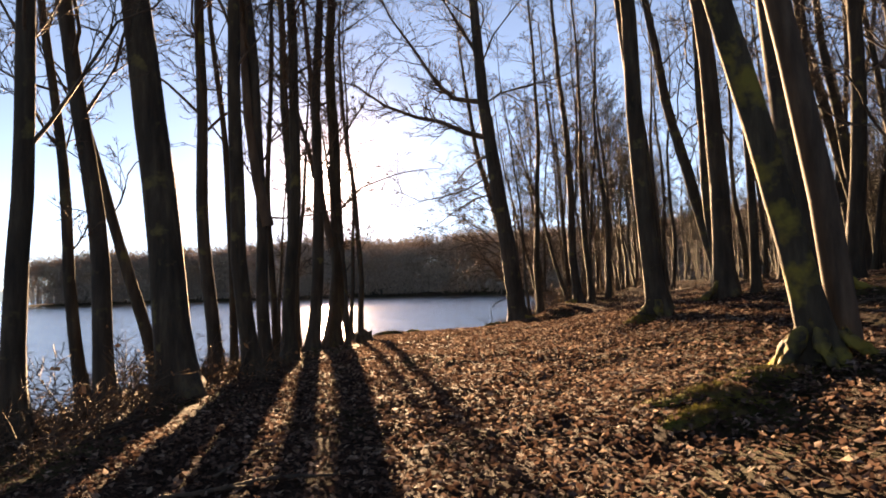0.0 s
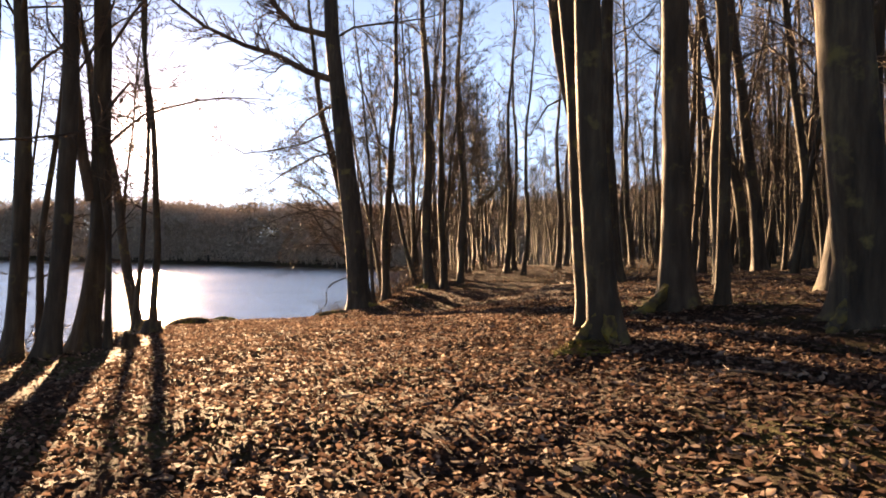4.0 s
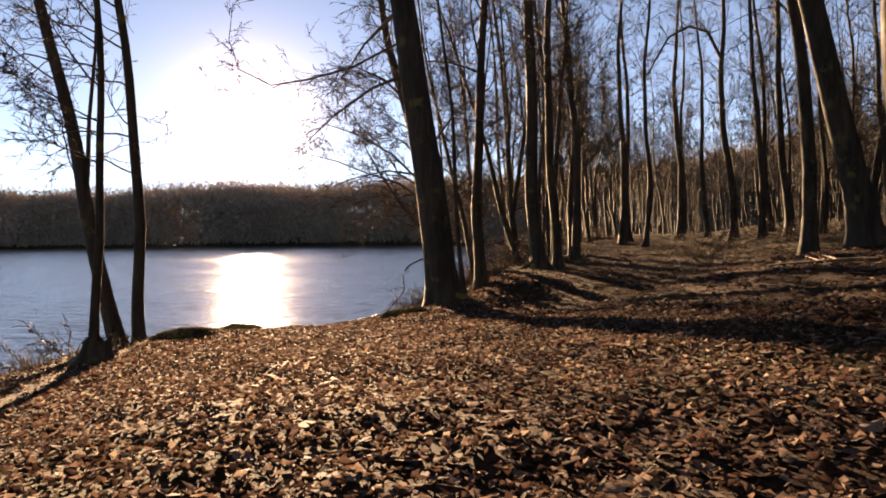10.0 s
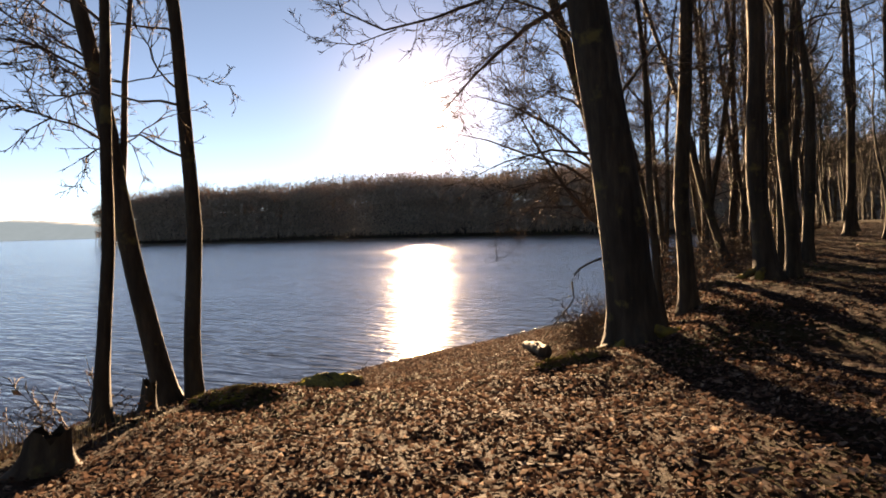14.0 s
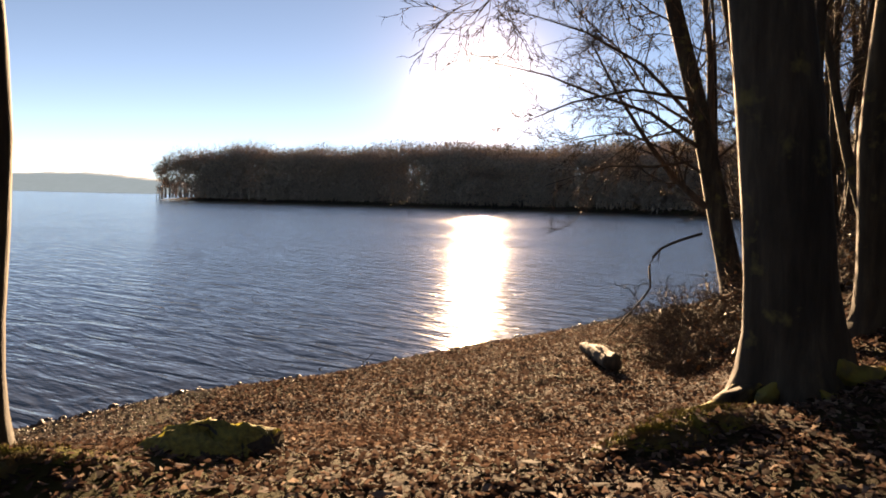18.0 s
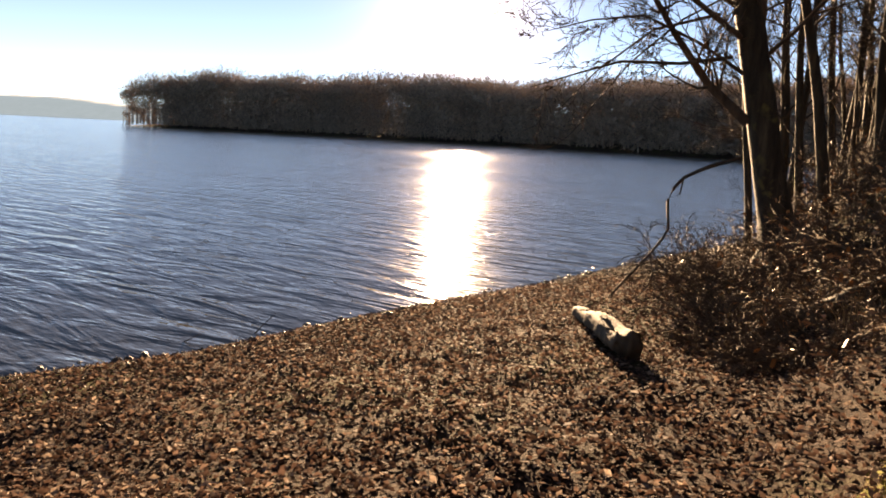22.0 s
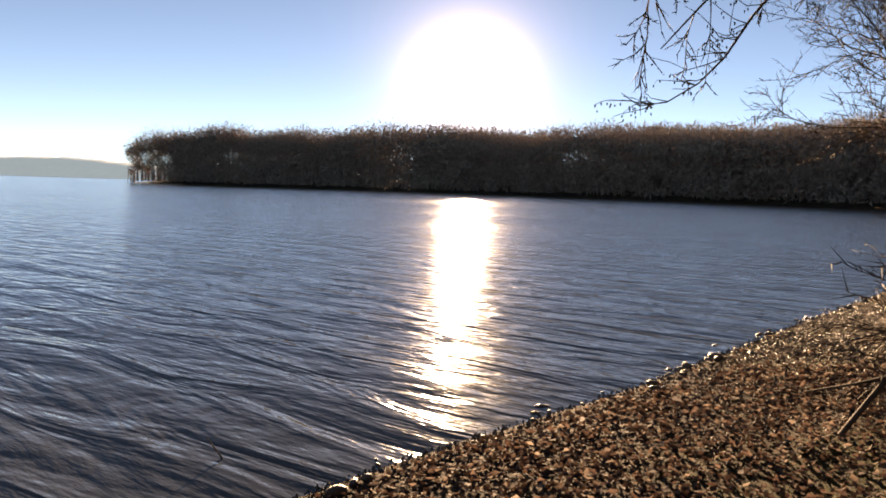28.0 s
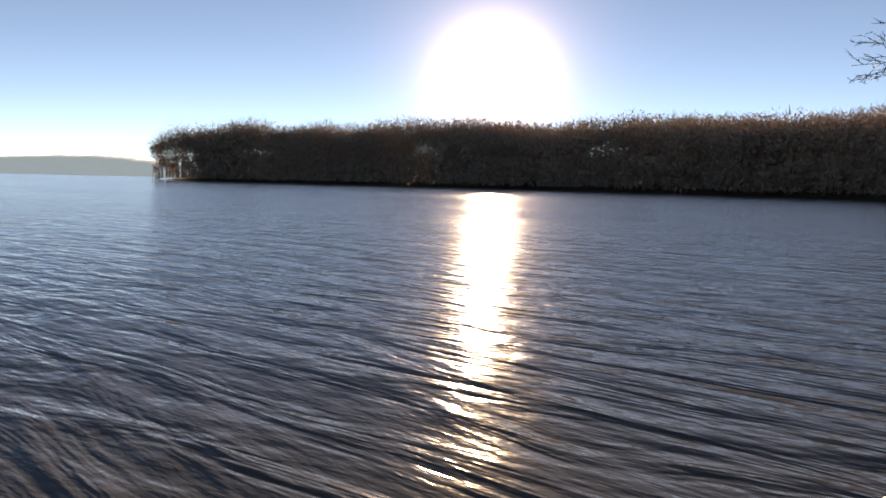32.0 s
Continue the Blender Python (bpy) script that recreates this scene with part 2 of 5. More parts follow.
MOSSY_STONE = mossy_stone_material()


def water_material():
    m, n, l, b = material("lake_water")
    b.inputs["Base Color"].default_value = (0.048, 0.05, 0.05, 1)
    b.inputs["Roughness"].default_value = 0.07
    b.inputs["IOR"].default_value = 1.36
    swell = noise_node(n, l, 1.15, 3, 0.5, "Object", (0.45, 1.6, 1), 0.38)
    swell.inputs["Distortion"].default_value = 0.9
    ripple = noise_node(n, l, 5.5, 3, 0.55, "Object", (0.45, 1.4, 1), 0.45)
    wind = noise_node(n, l, 0.035, 3, 0.6, "Object", (0.5, 1.6, 1))
    k1 = n.new("ShaderNodeMath")
    k1.operation = "MULTIPLY"
    k1.inputs[1].default_value = 0.2
    l.new(ripple.outputs["Fac"], k1.inputs[0])
    k2 = n.new("ShaderNodeMath")
    l.new(swell.outputs["Fac"], k2.inputs[0])
    l.new(k1.outputs[0], k2.inputs[1])
    k = bump(n, l, b, k2.outputs[0], 1.0, 0.085)
    # Small wind ripples, too fine for relief, tilt the surface at random.
    fine = noise_node(n, l, 6.0, 2, 0.5, "Object", (0.5, 1.4, 1), 0.2)
    off = n.new("ShaderNodeVectorMath")
    off.operation = "SUBTRACT"
    off.inputs[1].default_value = (0.5, 0.5, 0.5)
    l.new(fine.outputs["Color"], off.inputs[0])
    slope = n.new("ShaderNodeVectorMath")
    slope.operation = "MULTIPLY_ADD"
    slope.inputs[1].default_value = (0.06, 0.15, 0.0)
    slope.inputs[2].default_value = (0, -0.055, 1)
    l.new(off.outputs[0], slope.inputs[0])
    norm = n.new("ShaderNodeVectorMath")
    norm.operation = "NORMALIZE"
    l.new(slope.outputs[0], norm.inputs[0])
    l.new(norm.outputs[0], k.inputs["Normal"])
    r = n.new("ShaderNodeMapRange")
    r.inputs["From Min"].default_value, r.inputs["From Max"].default_value = 0.35, 0.65
    r.inputs["To Min"].default_value, r.inputs["To Max"].default_value = 0.06, 0.11
    l.new(wind.outputs["Fac"], r.inputs["Value"])
    l.new(r.outputs["Result"], b.inputs["Roughness"])
    return m


WATER = water_material()


def plain_material(name, a, c, rough=0.8, scale=20.0):
    m, n, l, b = material(name)
    t = noise_node(n, l, scale, 4, 0.6)
    l.new(ramp(n, l, t.outputs["Fac"], ((0.3, a), (0.7, c))).outputs["Color"], b.inputs["Base Color"])
    b.inputs["Roughness"].default_value = rough
    return m


DRY_GRASS = plain_material("dry_grass", (0.20, 0.15, 0.07), (0.40, 0.31, 0.16))
HAZE_GLOW = haze_glow_material()
BEECH_LEAF = plain_material("withered_leaf", (0.22, 0.09, 0.03), (0.40, 0.19, 0.07), 0.6)

# ---- the lie of the land ----
# Near shore from the south northwards, then the far shore back to the headland, then the open lake.
SHORE = ((-13, -60), (-9.5, 0), (-8.8, 10), (-8, 20), (-7.3, 25), (-6.4, 30), (-5.6, 32), (-4.5, 34.6), (-3, 36.3), (-2, 38.2), (-1.1, 39.8),
         (0.25, 41.9), (1.3, 43.8), (2.2, 45.5), (4.7, 50), (7.2, 55), (11, 65), (17, 80), (32, 110), (52, 150), (56, 165), (48, 195), (38, 225),
         (10, 255), (-40, 288), (-100, 300), (-150, 299), (-184, 291), (-192, 297), (-182, 320), (-120, 390), (60, 640), (0, 1150),
         (-400, 1450), (-1300, 1500), (-1700, 700), (-900, 0), (-300, -220))


def lake_distance(p):
    """Signed distance of points (n, 2) from the lake's edge; positive on land."""
    a = np.array(SHORE, float)
    b = np.roll(a, -1, 0)
    best = np.full(len(p), 1e9)
    inside = np.zeros(len(p), bool)
    for (ax, ay), (bx, by) in zip(a, b):
        dx, dy = bx - ax, by - ay
        u = np.clip(((p[:, 0] - ax) * dx + (p[:, 1] - ay) * dy) / (dx * dx + dy * dy), 0, 1)
        best = np.minimum(best, np.hypot(p[:, 0] - ax - u * dx, p[:, 1] - ay - u * dy))
        cross = (ay > p[:, 1]) != (by > p[:, 1])
        with np.errstate(divide="ignore", invalid="ignore"):
            inside ^= cross & (p[:, 0] < ax + (p[:, 1] - ay) * dx / (dy if dy else 1e-9))
    return np.where(inside, -best, best)


def ease(a, b, v):
    u = np.clip((v - a) / (b - a), 0, 1)
    return u * u * (3 - 2 * u)


# Mossy swellings over roots: x, y, half length, half width, height, turn, what they lie beside.
HUMMOCKS = (
    (-1.6, 28.4, 0.6, 0.38, 0.13, 0.2, "at the foot of alders"), (3.15, 8.35, 0.42, 0.26, 0.09, -0.5, "over roots among dead leaves"), (3.7, 8.75, 0.4, 0.28, 0.1, 0.6, "over roots among dead leaves"),
    (3.0, 7.9, 0.3, 0.2, 0.05, 0.2, "among dead leaves"), (2.35, 30.2, 0.5, 0.3, 0.13, 0.8, "beside the roots of a large beech"), (2.2, 31.1, 0.45, 0.3, 0.15, 0.2, "beside the roots of a large beech"),
    (4.15, 14.9, 0.35, 0.28, 0.08, 0.0, "at the foot of a straight tree"), (1.95, 29.7, 0.4, 0.25, 0.07, 0.5, "on the slope below a large beech"),
    (2.75, 32.8, 0.65, 0.42, 0.09, 0.9, "below a large beech beside the beach"),
)


def bumps(x, y):
    """Small unevenness of the forest floor."""
    return (0.030 * np.sin(1.7 * x + 0.6 * y + 1.3 * np.sin(0.9 * y)) * np.sin(1.3 * y - 0.4 * x + 1.1 * np.sin(0.7 * x))
            + 0.016 * np.sin(4.3 * x - 1.2 * y) * np.sin(3.9 * y + 0.8 * x) + 0.008 * np.sin(9.1 * x + 2 * y) * np.sin(8.3 * y - 3 * x))


def ground(x, y):
    """Height of the ground at arrays x, y."""
    x, y = np.atleast_1d(np.asarray(x, float)), np.atleast_1d(np.asarray(y, float))
    d = lake_distance(np.stack([x, y], -1))
    bank = np.interp(d, (-60, -3, -1, 0, 1.5, 3.5, 5, 8, 9.5, 12.5, 14.8, 18, 25, 40, 80, 160, 400), (-5, -0.9, -0.35, 0, 0.35, 1.12, 1.36, 1.5, 1.55, 1.78, 2.1, 2.4, 2.85, 4.3, 9.0, 17, 21))
    edge = np.interp(y, (31, 37.5, 42, 50), (6.6, 4.4, 2.5, 0.4))
    low = np.interp(d, (-60, -3, -1, 0), (-5, -0.55, -0.16, 0)) * (d < 0) + 0.086 * np.clip(d, 0, edge)
    high = np.maximum(2.05, bank + 0.3) + 0.022 * np.clip(y - 38, 0, 40) + 0.06 * np.clip(d - 9, 0, 5) * ease(33, 45, y)
    beach = low + (high - low) * ease(0, 2.6, d - edge) * (d > 0)
    k = ease(28.0, 33.5, y) * (x > -60) * (y < 140)
    z = bank + (beach - bank) * k
    # A low rise of the wood's floor along the first half of the way.
    left = np.interp(y, (0, 9, 14, 20, 28), (0.2, 0.55, 1, 1, 0))
    right = np.interp(y, (0, 9, 14, 26, 33), (0.3, 0.6, 1, 1, 0))
    z = z + (0.38 * left * ease(3, 9.5, d) + (0.38 * (right - left) + 0.18 * right) * ease(11, 14.5, d)) * (x > -60) * (y < 140)
    z = z + 0.06 * np.exp(-(((x - 4.2) / 1.5) ** 2) - ((y - 9.0) / 1.6) ** 2) * (d > 0)
    for hx, hy, rx, ry, h, turn, _ in HUMMOCKS:
        c, s = math.cos(turn), math.sin(turn)
        u, v = ((x - hx) * c + (y - hy) * s) / rx, (-(x - hx) * s + (y - hy) * c) / ry
        z = z + h * np.exp(-((u * u + v * v) ** 1.3))
    return z + bumps(x, y) * ease(0.2, 2.5, d)


NEAR_X, NEAR_Y = np.arange(-16, 42.1, 0.2), np.arange(-14, 124.1, 0.2)
NEAR_Z = ground(*(g.ravel() for g in np.meshgrid(NEAR_X, NEAR_Y))).reshape(len(NEAR_Y), len(NEAR_X))


def ground_at(x, y):
    """Height of the ground at one place, from a fine grid where things stand."""
    u, v = (x - NEAR_X[0]) / 0.2, (y - NEAR_Y[0]) / 0.2
    i, j = int(u), int(v)
    if not (0 <= i < len(NEAR_X) - 1 and 0 <= j < len(NEAR_Y) - 1):
        return float(ground(x, y)[0])
    u, v = u - i, v - j
    return float((NEAR_Z[j, i] * (1 - u) + NEAR_Z[j, i + 1] * u) * (1 - v) + (NEAR_Z[j + 1, i] * (1 - u) + NEAR_Z[j + 1, i + 1] * u) * v)


def mesh_object(name, verts, faces, mats, parent=None, smooth=True, mat_index=None):
    me = bpy.data.meshes.new(name)
    me.from_pydata(verts, [], faces)
    for m in mats if isinstance(mats, (list, tuple)) else (mats,):
        me.materials.append(m)
    if mat_index is not None:
        me.polygons.foreach_set("material_index", mat_index)
    if smooth:
        me.polygons.foreach_set("use_smooth", [True] * len(me.polygons))
    me.update()
    ob = new(name, me)
    ob.parent = parent
    return ob


def stretch_axis(dense_a, dense_b, step, far_a, far_b, growth=1.13):
    mid = list(np.arange(dense_a, dense_b + step / 2, step))
    lo, hi, s = [mid[0]], [mid[-1]], step
    while lo[-1] > far_a:
        s *= growth
        lo.append(lo[-1] - s)
    s = step
    while hi[-1] < far_b:
        s *= growth
        hi.append(hi[-1] + s)
    return np.array(lo[:0:-1] + mid + hi[1:])


def build_ground():
    xs = stretch_axis(-9, 14, 0.17, -3200, 3200)
    ys = stretch_axis(-3, 50, 0.2, -2200, 3600)
    gx, gy = np.meshgrid(xs, ys)
    z = ground(gx.ravel(), gy.ravel())
    nx, ny = len(xs), len(ys)
    i = np.arange(nx * ny).reshape(ny, nx)
    faces = np.stack([i[:-1, :-1].ravel(), i[:-1, 1:].ravel(), i[1:, 1:].ravel(), i[1:, :-1].ravel()], -1)
    ob = mesh_object("ground", np.stack([gx.ravel(), gy.ravel(), z], -1).tolist(), faces.tolist(), SOIL)
    tagged(ob, "brown forest floor sloping down to a lake beach", "ground", kind="structure")


def build_water():
    xs = stretch_axis(-12, 8, 2.0, -2600, 300, 1.2)
    ys = stretch_axis(20, 60, 2.0, -700, 2600, 1.2)
    gx, gy = np.meshgrid(xs, ys)
    nx, ny = len(xs), len(ys)
    i = np.arange(nx * ny).reshape(ny, nx)
    faces = np.stack([i[:-1, :-1].ravel(), i[:-1, 1:].ravel(), i[1:, 1:].ravel(), i[1:, :-1].ravel()], -1)
    # The sheet ends short of the woods on the near side.
    mid = np.stack([gx.ravel()[faces].mean(1), gy.ravel()[faces].mean(1)], -1)
    faces = faces[lake_distance(mid) < 14]
    ob = mesh_object("water", np.stack([gx.ravel(), gy.ravel(), 0 * gx.ravel()], -1).tolist(), faces.tolist(), WATER)
    tagged(ob, "rippled blue lake water glittering under a low sun", "lake", kind="structure")


build_ground()
build_water()

# ---- trees ----


class Tubes:
    """Collects tapered tubes into one mesh."""

    def __init__(self):
        self.v, self.f, self.count = [], [], 0
        self.waiting = {True: [], False: []}

    def tube(self, pts, radii, sides):
        pts, radii = np.asarray(pts, float), np.asarray(radii, float)
        way = np.gradient(pts, axis=0)
        way /= np.linalg.norm(way, axis=1)[:, None] + 1e-9
        ref = np.where(np.abs(way[:, 2:3]) > 0.9, (1.0, 0, 0), (0, 0, 1.0))
        u = np.cross(way, ref)
        u /= np.linalg.norm(u, axis=1)[:, None] + 1e-9
        w = np.cross(way, u)
        a = np.arange(sides) * 2 * math.pi / sides
        ring = pts[:, None] + radii[:, None, None] * (np.cos(a)[None, :, None] * u[:, None] + np.sin(a)[None, :, None] * w[:, None])
        n, base = len(pts), self.count
        self.v.append(ring.reshape(-1, 3))
        i = base + np.arange(n * sides).reshape(n, sides)
        j = np.roll(i, -1, 1)
        self.f.append(np.stack([i[:-1].ravel(), j[:-1].ravel(), j[1:].ravel(), i[1:].ravel()], -1))
        self.count += n * sides

    def spikes(self, p, q, r, slim=False):
        """Slender three-sided spikes from p to q; the finest shoots are single slivers."""
        p, q = np.atleast_2d(p), np.atleast_2d(q)
        self.waiting[slim].append((p, q, np.broadcast_to(np.asarray(r, float), (len(p),))))

    def settle(self):
        """Turns all spikes that wait into faces at once."""
        for slim in (True, False):
            if not self.waiting[slim]:
                continue
            p, q, r = (np.concatenate(c) for c in zip(*self.waiting[slim]))
            self.waiting[slim] = []
            k = np.arange(len(p))
            if slim:
                u = np.cross(q - p, np.stack([np.cos(1.7 * k), np.sin(1.7 * k), 0.6 * np.cos(3.1 * k)], -1))
                u *= r[:, None] / (np.linalg.norm(u, axis=1)[:, None] + 1e-9)
                self.v.append(np.stack([p + u, p - u, q], 1).reshape(-1, 3))
                b = self.count + 3 * k[:, None]
                self.f.append(np.concatenate([b, b + 1, b + 2, b + 2], 1))
                self.count += 3 * len(p)
                continue
            r = r[:, None]
            u = units(np.cross(q - p, (0.31, 0.22, 0.93)))
            w = units(np.cross(q - p, u))
            self.v.append(np.stack([p + r * u, p - r * 0.5 * u + r * 0.87 * w, p - r * 0.5 * u - r * 0.87 * w, q], 1).reshape(-1, 3))
            b = self.count + 4 * k[:, None]
            self.f.append(np.concatenate([b + np.array(t) for t in ((0, 1, 3, 3), (1, 2, 3, 3), (2, 0, 3, 3))], 1).reshape(-1, 4))
            self.count += 4 * len(p)

    def twig(self, p, q, r):
        self.spikes(p, q, r)

    def make(self, name, mat, parent=None, smooth=True):
        self.settle()
        v, f = np.concatenate(self.v), np.concatenate(self.f)
        keep = np.ones(f.shape, bool)
        keep[:, 3] = f[:, 2] != f[:, 3]
        loops = f[keep].astype(np.int32)
        start = np.concatenate([[0], np.cumsum(keep.sum(1))[:-1]]).astype(np.int32)
        me = bpy.data.meshes.new(name)
        me.vertices.add(len(v))
        me.vertices.foreach_set("co", v.ravel())
        me.loops.add(len(loops))
        me.loops.foreach_set("vertex_index", loops)
        me.polygons.add(len(f))
        me.polygons.foreach_set("loop_start", start)
        me.polygons.foreach_set("use_smooth", np.full(len(f), smooth))
        me.update(calc_edges=True)
        me.materials.append(mat)
        ob = new(name, me)
        ob.parent = parent
        return ob


def unit(v):
    return v / (np.linalg.norm(v) + 1e-9)


def units(v):
    return v / (np.linalg.norm(v, axis=-1, keepdims=True) + 1e-9)


def spray(out, rng, pts, length, radius, count, finer, droop, slim=False):
    """Fine twigs along a bough: each a bent shoot with side shoots."""
    n = len(pts) - 1
    at = rng.uniform(0.12, 1.0, count)
    i = np.minimum(n - 1, (at * n).astype(int))
    way = units(pts[i + 1] - pts[i])
    s = pts[i] + (pts[i + 1] - pts[i]) * (at * n - i)[:, None]
    side = units(np.cross(way, rng.normal(0, 1, (count, 3)) + np.array((0, 0, 1.3))))
    side *= np.where(rng.random(count) < 0.5, 1, -1)[:, None]
    d = units(way * 0.8 + side * rng.uniform(0.5, 1.0, (count, 1)))
    ln = (length * rng.uniform(0.35, 0.65, count) * (1.2 - 0.5 * at))[:, None]
    r = np.full(count, radius)
    p1 = s + d * ln * 0.4
    d = units(d + rng.normal(0, 0.25, (count, 3)) + np.array((0, 0, 0.1 - droop)))
    p2 = p1 + d * ln * 0.35
    d2 = units(d + rng.normal(0, 0.25, (count, 3)) + np.array((0, 0, 0.12 - droop)))
    p3 = p2 + d2 * ln * 0.35
    out.spikes(s, p1 + (p1 - s) * 0.5, r)
    out.spikes(p1, p2 + (p2 - p1) * 0.4, r * 0.85, slim)
    out.spikes(p2, p3, r * 0.7, slim)
    for k in range(finer):
        base = s + (p1 - s) * rng.uniform(0.3, 1, (count, 1)) if k % 3 == 0 else p1 + (p2 - p1) * rng.uniform(0, 1, (count, 1)) if k % 3 == 1 else p2 + (p3 - p2) * rng.uniform(0, 0.8, (count, 1))
        e = units(d + rng.normal(0, 0.65, (count, 3)) + np.array((0, 0, 0.1 - droop)))
        out.spikes(base, base + e * ln * rng.uniform(0.22, 0.5, (count, 1)), r * 0.72, True)


THIN = 0.0080


def grow(out, rng, start, way, length, radius, level, fine, droop=0.0, thin=THIN):
    """A bough that carries smaller ones."""
    n = 8 if level == 1 else 5
    pts, p, d = [start], start, unit(way)
    for k in range(n):
        d = unit(d + rng.normal(0, 0.22 if level == 1 else 0.24, 3) + np.array((0, 0, 0.09 - droop)))
        p = p + d * length / n
        pts.append(p)
    pts = np.array(pts)
    u = np.linspace(0, 1, n + 1)
    radii = np.maximum(radius * (1 - 0.85 * u), thin * 0.6)
    out.tube(pts, radii, 5 if level == 1 else 3)
    if level == 2:
        spray(out, rng, pts, length * 0.62, max(thin, radius * 0.42), fine[1], fine[2], droop, len(fine) > 3)
        return pts
    spray(out, rng, pts[n // 2:], length * 0.3, thin, fine[1], fine[2], droop, len(fine) > 3)
    for k in range(fine[0]):
        at = rng.uniform(0.14, 1.0)
        i = min(n - 1, int(at * n))
        s = pts[i] + (pts[i + 1] - pts[i]) * (at * n - i)
        dirn = unit(pts[i + 1] - pts[i])
        side = unit(np.cross(dirn, rng.normal(0, 1, 3) + np.array((0, 0, 1.2))))
        side = side if rng.random() < 0.5 else -side
        grow(out, rng, s, dirn * 0.75 + side * rng.uniform(0.6, 1.0), length * rng.uniform(0.32, 0.6) * (1.15 - 0.5 * at), max(thin * 1.3, radius * (1 - 0.8 * at) * 0.6), 2, fine, droop, thin)


def trunk_line(rng, base, lean, height, curve=0.03, n=22):
    """Points up a trunk that leans by lean (x, y per metre) near the ground and straightens above."""
    pts = []
    w1, w2 = rng.uniform(0, 6.3, 2)
    for k in range(n + 1):
        h = height * (k / n) ** 1.1
        s = h if h < 9 else 9 + (h - 9) * 0.6
        wob = curve * min(1.0, h / 2)
        pts.append((base[0] + lean[0] * s + wob * (1.5 * math.sin(h * 0.5 + w1) + 0.28 * math.sin(h * 1.7 + w2)), base[1] + lean[1] * s + wob * math.cos(h * 0.6 + w2), base[2] + h))
    return np.array(pts)


def make_trunk(out, rng, line, r, flare=1.5, sides=14, taper=0.85):
    """A trunk with a flared, ribbed foot."""
    h = line[:, 2] - line[0, 2]
    total = h[-1]
    low = np.array([-0.25, 0.0, 0.12, 0.3, 0.6, 1.0])
    lowp = np.stack([np.interp(np.maximum(low, 0), h, line[:, c]) for c in range(3)], -1)
    lowp[0, 2] -= 0.25
    keep = h > 1.4
    pts = np.concatenate([lowp, line[keep]])
    hh = np.concatenate([low, h[keep]])
    rad = r * (1 - taper * np.clip(hh, 0, None) / total) * (1 + (flare - 1) * np.exp(-np.clip(hh, 0, 9) / 0.28))
    start = out.count
    out.tube(pts, rad, sides)
    ring = out.v[-1].reshape(len(pts), sides, 3)
    lobes = rng.integers(3, 6)
    ph = rng.uniform(0, 6.3)
    a = np.arange(sides) * 2 * math.pi / sides
    rib = np.cos(lobes * a + ph)
    for i, q in enumerate(hh):
        amount = 0.28 * math.exp(-max(q, 0) / 0.35) + 0.035
        extra = amount * rib + rng.normal(0, 0.018, sides)
        ring[i] = pts[i] + (ring[i] - pts[i]) * (1 + extra)[:, None]
    out.v[-1] = ring.reshape(-1, 3)
    return start


def tree(name, base, lean, height, r, seed, first=3.2, limbs=14, fine=(6, 5, 3), bark=None, label="", reach=0.26, flare=1.6, sides=14, category="tree", group="trees by the lake", extra=None, curve=0.04, droop=0.03, toward=None, thin=THIN):
    """A leafless tree: trunk and crown under one foot. Built at its place, in its own space."""
    rng = np.random.default_rng(seed)
    bark = bark or BARK
    root = new(name)
    root.location = base
    root.empty_display_size = 0.3
    line = trunk_line(rng, (0, 0, 0), lean, height, curve)
    t = Tubes()
    make_trunk(t, rng, line, r, flare, sides)
    t.make("trunk", bark, root)
    c = Tubes()
    hs = line[:, 2]
    for k in range(limbs):
        u = (k + rng.uniform(0, 1)) / limbs
        h = first + (height * 0.97 - first) * u
        p = np.array([np.interp(h, hs, line[:, i]) for i in range(3)])
        rr = r * (1 - 0.85 * h / height)
        ang = k * 2.4 + rng.uniform(-0.6, 0.6) if toward is None else toward + rng.uniform(-1.3, 1.3)
        up = rng.uniform(0.25, 0.9) * (1.0 if droop > 0.05 else 1.5) + 0.5 * u
        length = height * reach * (1 - 0.65 * u) * rng.uniform(0.65, 1.25)
        start = p
        grow(c, rng, start, np.array((math.cos(ang), math.sin(ang), up)), length, max(0.010, min(rr * 0.4, 0.006 * length + 0.007)), 1, fine, droop, thin)
    if extra:
        extra(c, rng, line)
    c.make("crown", TWIG, root)
    tagged(root, label or "tall leafless forest tree with dark bark", category, group)
    return root


def foot(x, y, sink=0.04):
    return (x, y, ground_at(x, y) - sink)


def root_part(parent, angle, length, r, rise=0.45, mat=None, out=0.25, wiggle=0.25):
    """A mossy buttress root that runs from the trunk into the ground."""
    bx, by, bz = parent.location
    pts, rad = [], []
    for k in range(15):
        u = k / 14
        a = angle + wiggle * math.sin(3.1 * u + angle)
        d = out * 0.6 + (length - out * 0.6) * u
        x, y = d * math.cos(a), d * math.sin(a)
        z = ground_at(bx + x, by + y) - bz
        pts.append((x, y, z + rise * (1 - u) ** 3 + 0.025 * math.sin(11 * u + angle) * u - 0.07 * u ** 2 - 0.04))
        rad.append(r * (1 - 0.75 * u) * (1 + 0.16 * math.sin(7 * u + 3 * angle) + 0.12 * math.sin(19 * u + angle)))
    t = Tubes()
    t.tube(pts, rad, 12)
    t.v[-1] += 0.016 * np.random.default_rng(int(angle * 100)).normal(0, 1, t.v[-1].shape)
    ob = t.make("root", mat or MOSSY, parent)
    tagged(ob, "root overgrown with yellow-green moss")
    return ob


